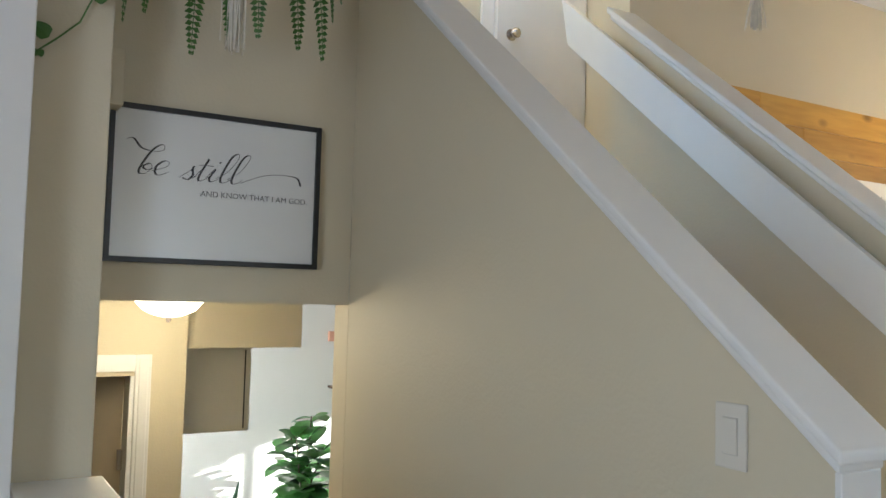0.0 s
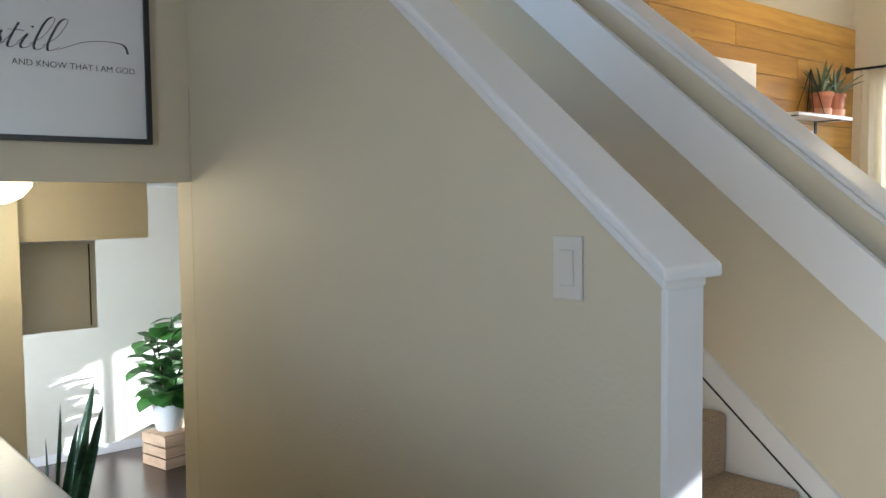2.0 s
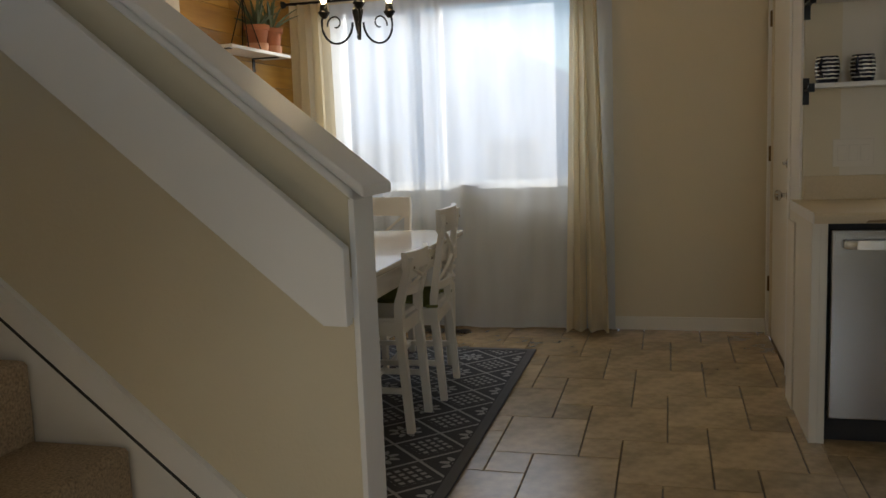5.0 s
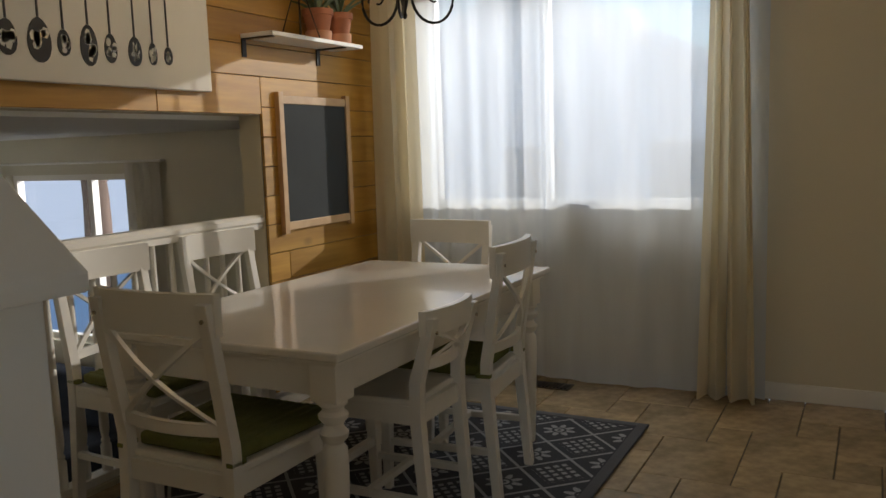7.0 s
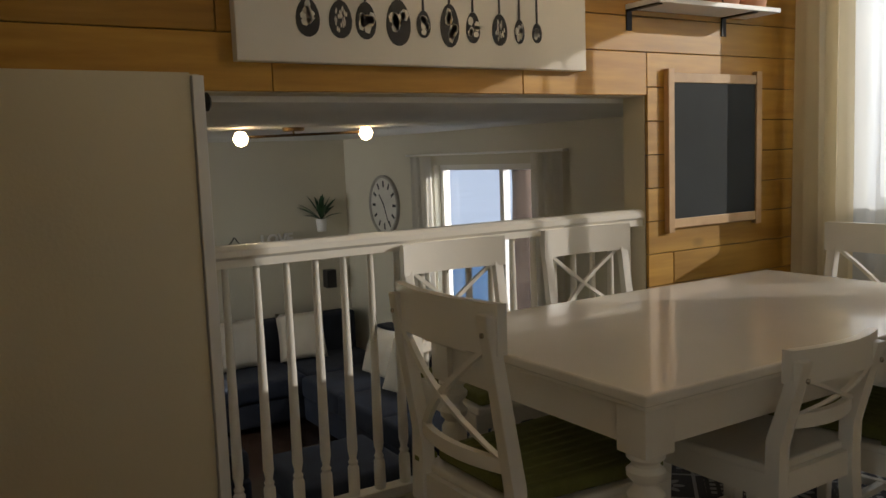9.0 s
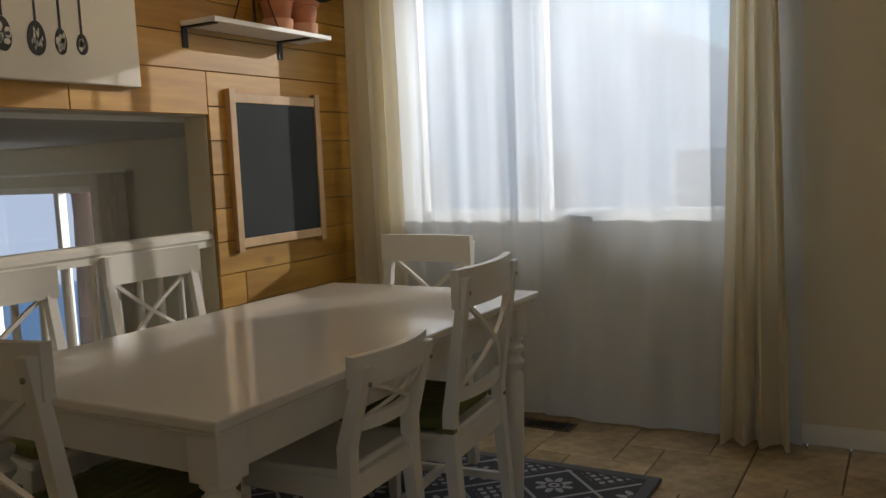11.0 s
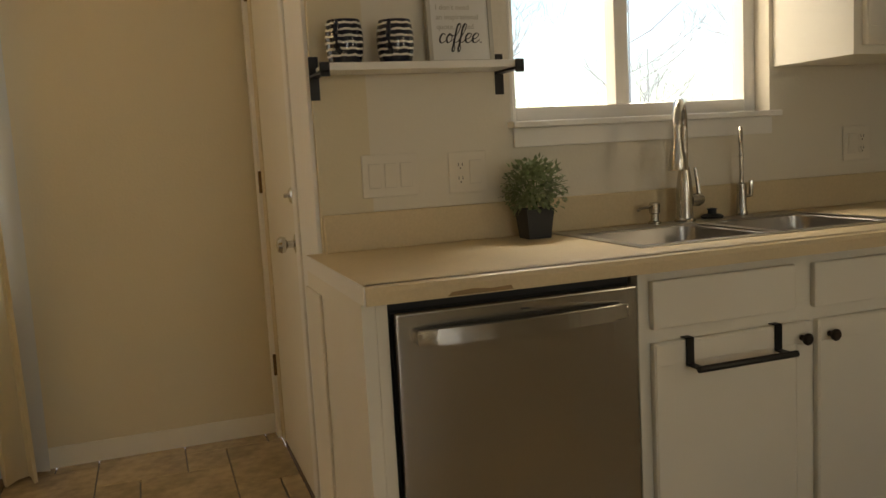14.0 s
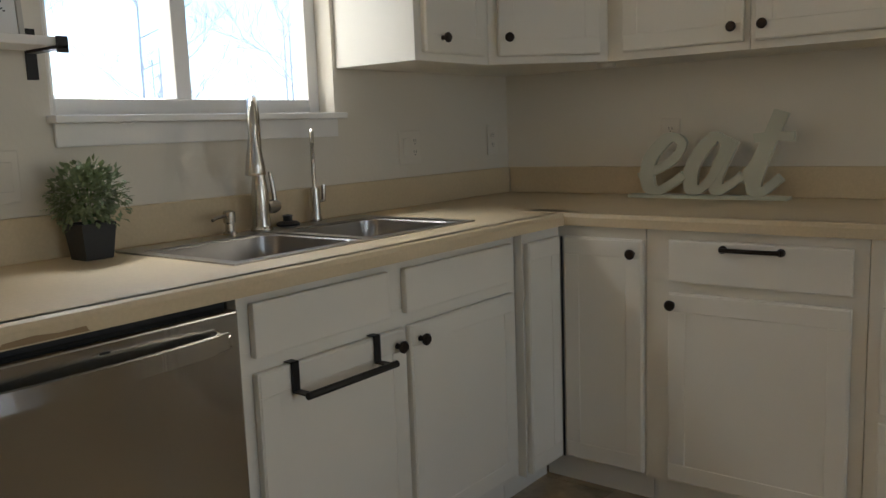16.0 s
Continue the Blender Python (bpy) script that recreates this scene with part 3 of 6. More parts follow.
SCRIPT = {   # pen strokes of a slanted hand, x-height 1, and the advance
    "l": (.50, [(-.15, .25), (.25, .9), (.42, 1.9), (.28, 2.15), (.1, 1.8), (.02, .6), (.1, .05), (.3, .02), (.5, .3)]),
    "e": (.62, [(-.1, .25), (.35, .55), (.45, .9), (.2, 1.0), (0, .6), (.08, .12), (.3, 0), (.62, .3)]),
    "b": (.62, [(.62, 1.75), (.5, 2.1), (.25, 1.95), (.08, 1.3), (0, .4), (.08, .02), (.32, .05), (.46, .45), (.32, .75), (.10, .5), (.3, .3), (.55, .45)]),
    "s": (.60, [(-.1, .1), (.25, .7), (.32, 1.0), (.3, .75), (.42, .35), (.3, 0), (.05, .1), (.3, .02), (.6, .3)]),
    "t": (.50, [(-.1, .2), (.1, .9), (.18, 1.6), (.1, .5), (.14, .05), (.3, .02), (.5, .3)], [(-.12, 1.08), (.2, 1.12), (.5, 1.1)]),
    "i": (.50, [(-.1, .25), (.15, .95), (.06, .3), (.14, .02), (.3, .05), (.5, .3)], [(.20, 1.45), (.22, 1.42), (.2, 1.36)]),
    "c": (.60, [(.45, .8), (.25, 1.0), (.03, .6), (.1, .1), (.32, 0), (.6, .3)]),
    "o": (.62, [(.2, 1), (0, .5), (.15, 0), (.4, .2), (.42, .75), (.2, 1.0), (.3, .8), (.65, .75)]),
    "f": (.50, [(-.1, .25), (.25, 1.0), (.4, 1.8), (.28, 2.05), (.12, 1.6), (.05, 0), (0, -.7), (.1, -.95), (.2, -.6), (.1, -.05), (.35, .1), (.5, .3)]),
    "a": (.78, [(.45, .85), (.22, 1.0), (.02, .5), (.12, .02), (.35, .2), (.5, .95)], [(.5, .95), (.42, .3), (.5, .02), (.65, .1), (.8, .3)]),
    ".": (.20, [(.10, .08), (.12, .05), (.10, .0)]),
    "~": (.00, [(0, .1), (.8, .75), (1.6, .95), (2.4, .85), (2.75, .25)]),
    "-": (.00, [(-1.05, 2.25), (-.8, 2.35), (-.3, 1.75), (.3, 1.6), (.62, 1.75)]),
}


def pen_stroke(bm, pts, lo, hi, depth):
    """A pen line through points in the xy plane, thicker where it runs down, with a little depth."""
    pts = [Vector((*p, 0)) for p in pts]
    q = [pts[0]] + pts + [pts[-1]]
    path = []
    for k in range(1, len(q) - 2):
        for i in range(6):
            u = i / 6
            path.append(.5 * (2 * q[k] + (q[k + 1] - q[k - 1]) * u + (2 * q[k - 1] - 5 * q[k] + 4 * q[k + 1] - q[k + 2]) * u * u + (3 * q[k] - q[k - 1] - 3 * q[k + 1] + q[k + 2]) * u ** 3))
    path.append(pts[-1])
    lift = depth * .006 if depth > .005 else .000008
    rows = []
    for i, p in enumerate(path):
        d = (path[min(i + 1, len(path) - 1)] - path[max(i - 1, 0)]).normalized()
        w = .5 * (lo + (hi - lo) * max(0, -d.y) ** .8)
        n = Vector((-d.y, d.x, 0)) * w
        rows.append([bm.verts.new(c) for c in (p + n - Vector((0, 0, lift * i)), p - n - Vector((0, 0, lift * i)), p - n + Vector((0, 0, depth + lift * i)), p + n + Vector((0, 0, depth + lift * i)))])
    for a, c in zip(rows, rows[1:]):
        for i in range(4):
            bm.faces.new((a[i], a[(i + 1) % 4], c[(i + 1) % 4], c[i]))
    bm.faces.new(rows[0]), bm.faces.new(rows[-1])


def script(name, body, xh, xs, slant, lo, hi, depth, material, parent, m, label=""):
    """A handwritten word as one mesh."""
    bm, at = bmesh.new(), 0.0
    for ch in body:
        adv, *strokes = SCRIPT[ch]
        for st in strokes:
            pen_stroke(bm, [((at + x) * xs * xh + slant * y * xh, y * xh) for x, y in st], lo, hi, depth)
        at += adv
    ob = part(name, bm, material, parent, label)
    ob.matrix_basis = m
    return ob


def leaf(bm, base, way, length, width, droop=0.3, n=5, up=(0, 0, 1), point=0.7, fold=0.15, wide=0.6):
    """A leaf blade that starts along way and bends down; widest at the share wide of its length."""
    p, d = Vector(base), Vector(way).normalized()
    side = d.cross(Vector(up))
    if side.length < .05:
        side = d.cross(Vector((1, 0.2, 0)))
    side.normalize()
    rows = []
    for i in range(n + 1):
        u = i / n
        w = width * .5 * (math.sin(math.pi * min(1, u ** (math.log(.5) / math.log(wide)))) ** point) + .0008
        nn = side.cross(d).normalized()
        rows.append((bm.verts.new(p - side * w + nn * w * fold * 2), bm.verts.new(p), bm.verts.new(p + side * w + nn * w * fold * 2)))
        p = p + d * (length / n)
        d = (d + Vector((0, 0, -droop / n))).normalized()
    for a, c in zip(rows, rows[1:]):
        bm.faces.new((a[0], a[1], c[1], c[0]))
        bm.faces.new((a[1], a[2], c[2], c[1]))
    return bm


# ---- trim, planks, rail ----
structure("baseboard", B((EX - .014, EX, JY, NW - .02, 0, .085), (5.25, EX - .014, NW - .034, NW - .02, 0, .085), (6.215, EX - .014, JY, JY + .014, 0, .085), bevel=.004), M_CAB, "white baseboard round the dining area")
structure("baseboard_lower", B((1.0, EX, FARY - .014, FARY, LOW, LOW + .09), (EX - .014, EX, NW + .12, FARY - .014, LOW, LOW + .09), bevel=.004), M_TRIM, "white baseboard of the lower room")

rng = random.Random(4)
planks = structure("wall_planks", B((BX1 + .03, EX - .002, NW - .004, NW - .0005, 1.45, 2.46), (5.25, EX - .002, NW - .004, NW - .0005, 0, 1.45)), M_DARKGAP, "wall of stained wooden planks round the wide opening")
zs = [1.478 + .1415 * k for k in range(8)]
for i, z in enumerate(zs[:-1]):
    cuts = [BX1 + .03] + sorted(rng.uniform(.3, 3.6) + BX1 for _ in range(2)) + [EX - .003]
    if i == 0:
        cuts = [BX1 + .03, 3.62, 4.60, EX - .003]
    for a, c in zip(cuts, cuts[1:]):
        if c - a < .03:
            continue
        z0 = 1.443 if i == 0 and c < 5.2 else z
        if i == 0 and a < 5.245 < c:
            part("plank", B((a + .0015, 5.243, NW - .02, NW - .004, 1.443, z + .1385), bevel=.002, seg=1), M_SHIP, planks)
            part("plank", B((5.246, c - .0015, NW - .02, NW - .004, z, z + .1385), bevel=.002, seg=1), M_SHIP, planks)
        else:
            part("plank", B((a + .0015, c - .0015, NW - .02, NW - .004, z0, z + .1385), bevel=.002, seg=1), M_SHIP, planks)
for k in range(1, 11):
    z = 1.478 - .1402 * k
    cuts = [5.247, EX - .003] if k % 2 else [5.247, 5.40, EX - .003]
    for a, c in zip(cuts, cuts[1:]):
        part("plank", B((a, c - .003, NW - .02, NW - .004, max(z, .086), z + .137), bevel=.002, seg=1), M_SHIP, planks)

railing = tagged(empty("railing", "white painted wooden railing with turned balusters in the opening", "railing", (0, 0, 0)))
part("handrail", P([(4.395, .90), (4.395, .925), (4.385, .935), (4.385, .955), (4.40, .968), (4.45, .968), (4.465, .955), (4.465, .935), (4.455, .925), (4.455, .90)], 'x', 2.905, 5.243), M_WHITE, railing, "moulded white top rail")
part("bottom_rail", B((2.905, 5.243, 4.395, 4.455, .022, .055), bevel=.004), M_WHITE, railing)
bal = LA([(.0205, .055), (.0205, .06), (.0205, .155), (.014, .165), (.018, .175), (.012, .186), (.0185, .22), (.0165, .4), (.0115, .86), (.011, .905)], 10)
bal0 = part("baluster", bal, M_WHITE, railing, "", True)
bal0.location = (2.937, 4.425, 0)
for k in range(1, 23):
    o = bpy.data.objects.new("baluster", bal0.data)
    scene.collection.objects.link(o)
    o.parent, o.location = railing, (2.937 + .1022 * k, 4.425, 0)


# ---- dining furniture ----
def dining_table(x0, x1, y0, y1, h=.75):
    t = empty("dining_table", "white painted wooden dining table with turned legs on the rug", "table", ((x0 + x1) / 2, (y0 + y1) / 2, .012))
    a, b = (x1 - x0) / 2, (y1 - y0) / 2
    h -= .012
    part("tabletop", P([(-a, -b), (a, -b), (a, b), (-a, b)], 'z', h - .026, h, .007, 3), M_TABLE, t, "smooth white tabletop with a rounded edge")
    part("edge_moulding", P([(-a + .02, -b + .02), (a - .02, -b + .02), (a - .02, b - .02), (-a + .02, b - .02)], 'z', h - .042, h - .026, .006, 2), M_WHITE, t)
    for s in (-1, 1):
        part("apron", B((-a + .10, a - .10, s * (b - .062) - .011, s * (b - .062) + .011, h - .135, h - .042)), M_WHITE, t)
        part("apron", B((s * (a - .062) - .011, s * (a - .062) + .011, -b + .10, b - .10, h - .135, h - .042)), M_WHITE, t)
    for sx in (-1, 1):
        for sy in (-1, 1):
            bm = B((-.042, .042, -.042, .042, h - .148, h - .042), bevel=.004)
            lathe(bm, [(.020, 0), (.022, .01), (.024, .05), (.036, .40), (.034, .455), (.024, .47), (.037, .485), (.040, .50), (.028, .515), (.026, .525), (.040, .54), (.041, .552), (.030, .562), (.030, .570), (.041, .580), (.036, h - .146)], 20)
            leg = part("leg", bm, M_WHITE, t, "", True)
            leg.location = (sx * (a - .075), sy * (b - .075), 0)
    return t


def chair(name, label, w=.43, seat=.445, top=.91, depth=.40, foot=False):
    """A white cross-back chair; front towards +y, its floor point at the origin."""
    c = empty(name, label, "chair", (0, 0, 0), group="chairs round the table")
    h = w / 2
    back = -depth / 2 - .02
    part("seat", P([(-h + .015, back + .01), (h - .015, back + .01), (h + .005, depth / 2 + .02), (-h - .005, depth / 2 + .02)], 'z', seat - .022, seat, .008, 3), M_WHITE, c)
    for s in (-1, 1):
        x = s * (h - .026)
        pts = [(back - .045, 0), (back - .012, 0), (back + .022, seat - .05), (back + .02, seat + .06), (back - .045, top - .022), (back - .074, top - .022), (back - .014, seat + .05), (back - .016, seat - .06)]
        part("rear_leg", P(pts, 'x', x - .018, x + .018, .004, 2), M_WHITE, c)
        part("bolt", LA([(.006, 0), (.006, .004), (.003, .005)], 10, (x, back - .070, top - .065), Matrix.Rotation(radians(90), 4, 'X')), M_NICKEL, c)
        fx = s * (h - .022)
        bm = bmesh.new()
        v = [[bm.verts.new((fx + a * r, depth / 2 - .022 + b * r, z)) for a, b in ((-1, -1), (1, -1), (1, 1), (-1, 1))] for r, z in ((.014, 0), (.022, seat - .10), (.023, seat - .022))]
        for p, q in zip(v, v[1:]):
            for i in range(4):
                bm.faces.new((p[i], p[(i + 1) % 4], q[(i + 1) % 4], q[i]))
        bm.faces.new(v[0]), bm.faces.new(v[-1])
        bmesh.ops.bevel(bm, geom=bm.edges[:], offset=.003, segments=1, affect='EDGES')
        part("front_leg", bm, M_WHITE, c)
        part("side_rail", B((fx - .009, fx + .009, back + .02, depth / 2 - .03, seat - .078, seat - .02)), M_WHITE, c)
        part("stretcher", B((fx - .010, fx + .010, back, depth / 2 - .03, .17, .195), bevel=.003), M_WHITE, c)
    part("front_rail", B((-h + .03, h - .03, depth / 2 - .032, depth / 2 - .012, seat - .08, seat - .02)), M_WHITE, c)
    part("back_rail", B((-h + .03, h - .03, back - .006, back + .014, seat - .08, seat - .02)), M_WHITE, c)
    part("cross_stretcher", B((-h + .03, h - .03, -.012, .012, .172, .193), bevel=.003), M_WHITE, c)
    if foot:
        part("foot_bar", B((-h + .03, h - .03, depth / 2 - .035, depth / 2 - .01, .22, .25), bevel=.004), M_WHITE, c)

    def curved(z0, z1, yb, sag, hw, th):
        bm = bmesh.new()
        n = 10
        rows = []
        for i in range(n + 1):
            x = -hw + 2 * hw * i / n
            y = yb - sag * (1 - (x / hw) ** 2)
            rows.append([bm.verts.new((x, y + th * a, z)) for a, z in ((-.5, z0), (.5, z0), (.5, z1), (-.5, z1))])
        for p, q in zip(rows, rows[1:]):
            for i in range(4):
                bm.faces.new((p[i], p[(i + 1) % 4], q[(i + 1) % 4], q[i]))
        bm.faces.new(rows[0]), bm.faces.new(rows[-1])
        bmesh.ops.bevel(bm, geom=[e for e in bm.edges if e.calc_face_angle(0) > .7], offset=.006, segments=2, affect='EDGES')
        return bm
    part("top_rail", curved(top - (.108 if top > .85 else .075), top, back - .036, .030, h - .003, .024), M_WHITE, c, "", True)
    part("lower_rail", curved(seat + .085, seat + .118, back + .0, .034, h - .036, .018), M_WHITE, c, "", True)
    z0, z1 = seat + .105, top - (.10 if top > .85 else .07)
    for s in (-1, 1):
        bm = bmesh.new()
        n = 6
        rows = []
        for i in range(n + 1):
            u = i / n
            x = s * (-(h - .045) + 2 * (h - .045) * u)
            bow = .034 * math.sin(math.pi * u)
            y = back - .002 - .050 * u - bow + .001 * s
            z = z0 + (z1 - z0) * u
            rows.append([bm.verts.new((x + a, y + b, z)) for a, b in ((-.011, -.007), (.011, -.007), (.011, .007), (-.011, .007))])
        for p, q in zip(rows, rows[1:]):
            for i in range(4):
                bm.faces.new((p[i], p[(i + 1) % 4], q[(i + 1) % 4], q[i]))
        bm.faces.new(rows[0]), bm.faces.new(rows[-1])
        part("cross_bar", bm, M_WHITE, c, "", True)
    return c


def cushion(at, rz, w=.42, depth=.41, z=.445):
    """A ribbed olive pad with straps round the back posts."""
    e = empty("seat_cushion", "olive green ribbed cushion tied to a chair", "cushion", (*at, z), rz, "chair cushions")
    bm = bmesh.new()
    prism(bm, [(-w / 2 + .03, -depth / 2 + .02), (w / 2 - .03, -depth / 2 + .02), (w / 2, depth / 2 + .01), (-w / 2, depth / 2 + .01)], 'z', .001, .038, .014, 3)
    part("pad", bm, M_OLIVE, e, "", True)
    for k in range(9):
        x = -w / 2 + .045 + k * (w - .09) / 8
        part("rib", T([(x * .93, -depth / 2 + .03, .036), (x, depth / 2 - .005, .036)], .006, 5), M_OLIVE, e)
    for s in (-1, 1):
        x = s * (w / 2 - .013)
        part("strap", B((x - .014, x + .010, -depth / 2 - .030, -depth / 2 + .024, .004, .018), bevel=.002), M_OLIVE, e)
    return e


dining_table(3.808, 5.366, 2.986, 3.873)
c0 = chair("dining_chair", "white painted wooden chair with a crossed back")
c0.matrix_basis = pose(3.895, 3.428, .012, 0, 0, -90)
seats = [(3.895, 3.428, -90)]
for x, y, r in ((4.260, 4.108, 178), (4.885, 4.112, 176), (5.305, 3.565, 87), (4.837, 3.200, 5)):
    copy_thing(c0, pose(x, y, .012, 0, 0, r))
    seats.append((x, y, r))
for x, y, r in seats:
    cushion((x, y), r, z=.459)
j = chair("junior_chair", "small white chair with a crossed back and bare seat", .335, .50, .775, .34, True)
j.matrix_basis = pose(4.352, 3.180, .012, 0, 0, 1)

rug = thing("rug", P([(-1.135, -.8), (1.135, -.8), (1.135, .8), (-1.135, .8)], 'z', 0, .011, .003, 1), M_RUG, "charcoal patterned rug under the dining table", "rug")
rug.location = (4.537, 3.452, .001)
part("border", B((-1.137, 1.137, -.802, -.757, .002, .0135), (-1.137, 1.137, .757, .802, .002, .0135), (-1.137, -1.092, -.757, .757, .002, .0135), (1.092, 1.137, -.757, .757, .002, .0135), bevel=.003),
     mat("rug_border", (0.10, 0.10, 0.105), 0.95, bump=0.4, bscale=200), rug, "plain grey woven border")

# wall things of the dining area
board = empty("chalkboard", "black chalkboard in a light wood frame on the plank wall", "chalkboard", (0, NW - .02, 0))
part("slate", B((5.37, 5.92, -.018, -.006, .905, 1.51)), M_CHALK, board)
for nm, b in (("stile", (5.342, 5.378, -.028, 0, .862, 1.552)), ("stile", (5.913, 5.949, -.028, 0, .862, 1.552)), ("rail", (5.378, 5.913, -.024, 0, 1.495, 1.535)), ("rail", (5.378, 5.913, -.024, 0, .88, .92))):
    part(nm, B(b, bevel=.003), M_OAK, board)

canvas = empty("canvas_print", "large white canvas printed with a row of black spoons", "picture", (0, NW - .02, 0))
part("canvas", B((3.497, 4.876, -.042, 0, 1.53, 2.085), bevel=.004), M_CANVAS, canvas)
srng = random.Random(8)
SPOONS = ((3.73, .040, .060), (3.842, .040, .060), (3.932, .037, .060), (4.053, .046, .076), (4.15, .027, .046),
          (4.255, .038, .074), (4.352, .029, .054), (4.467, .033, .056), (4.556, .022, .044), (4.637, .022, .036))
for k, (x, rw, rr) in enumerate(SPOONS):
    zb, zt = 1.668 - .002 * max(0, k - 5), 2.0 + .02 * srng.random()
    bm = bmesh.new()
    n = 18
    ring = []
    for i in range(n):
        a = 2 * math.pi * i / n
        ring.append((x + rw * math.cos(a) * (1 - .12 * math.sin(a)), zb + rr * math.sin(a)))
    prism(bm, ring, 'y', -.0445, -.0415)
    prism(bm, [(x - .004, zb + rr), (x + .004, zb + rr), (x + .003, zt - .05), (x + .009, zt - .02), (x + .005, zt), (x - .005, zt), (x - .009, zt - .02), (x - .003, zt - .05)], 'y', -.0444, -.0416)
    sp = part("printed_spoon", bm, M_INK, canvas, "black printed spoon")
    bm = bmesh.new()
    for _ in range(7 + k % 3 if k not in (1, 7) else 26):
        a, q = srng.uniform(0, 6.28), srng.uniform(.15, .62)
        px, pz = x + q * rw * math.cos(a), zb + q * rr * math.sin(a)
        s1, s2 = (srng.uniform(.22, .42) * rw, srng.uniform(.18, .36) * rr) if k not in (1, 7) else (.07 * rw, .14 * rr)
        prism(bm, [(px + s1 * math.cos(t), pz + s2 * math.sin(t)) for t in (0, .9, 1.9, 2.9, 3.9, 5.1)], 'y', -.0455, -.0440)
    part("pattern", bm, M_CANVAS, sp)

shelf = empty("wall_shelf", "white wooden wall shelf on black iron brackets", "shelf", (0, NW - .02, 0))
part("board", B((5.125, 5.862, -.185, -.001, 1.782, 1.802), bevel=.003), M_TRIM, shelf)
for x in (5.128, 5.70):
    part("bracket", B((x, x + .03, -.006, 0, 1.70, 1.79), (x, x + .03, -.17, -.006, 1.776, 1.782), bevel=.001), M_BLACK, shelf, "black iron bracket")


def aloe(x, y, z, s, seed):
    r = random.Random(seed)
    p = empty("potted_aloe", "spiky aloe in a stacked terracotta pot on the shelf", "plant", (x, y, z), 0, "aloe pots")
    part("saucer", LA([(.052 * s, 0), (.056 * s, .035), (.056 * s, .05), (.050 * s, .05)], 20), M_TERRA2, p, "pale terracotta base", True)
    part("pot", LA([(.046 * s, .05), (.058 * s, .125), (.064 * s, .127), (.066 * s, .155), (.060 * s, .155), (.055 * s, .14)], 20), M_TERRA, p, "", True)
    for k in range(13):
        a = k * 2.4 + r.random() * .5
        e = r.uniform(.6, 1.5)
        bm = leaf(bmesh.new(), (.012 * math.cos(a), .012 * math.sin(a), .135), (math.cos(a) * math.cos(e), math.sin(a) * math.cos(e), math.sin(e)), r.uniform(.12, .24) * s, .020 * s, .5, 6, point=.5, fold=.5, wide=.2)
        part("leaf", bm, M_ALOE, p)
    return p


aloe(5.60, NW - .115, 1.802, 1.2, 1)
aloe(5.77, NW - .125, 1.802, 1.1, 2)
wire = empty("wire_ornament", "black wire geometric plant frame on the shelf", "ornament", (5.46, NW - .11, 1.802))
apex = (0, 0, .30)
cor = [(-.075, -.06, .004), (.075, -.06, .004), (.075, .06, .004), (-.075, .06, .004)]
for i in range(4):
    part("wire", T([cor[i], apex], .003, 6), M_BLACK, wire)
    part("wire", T([cor[i], cor[(i + 1) % 4]], .003, 6), M_BLACK, wire)

# floor register
reg = empty("floor_register", "dark metal floor vent under the window", "vent", (6.12, 3.31, .0))
part("frame", B((-.055, .055, -.15, .15, .0, .004), bevel=.001), M_FRIDGE, reg)
for k in range(14):
    part("slat", B((-.042, .042, -.135 + .02 * k, -.125 + .02 * k, .004, .008)), M_BLACK, reg)


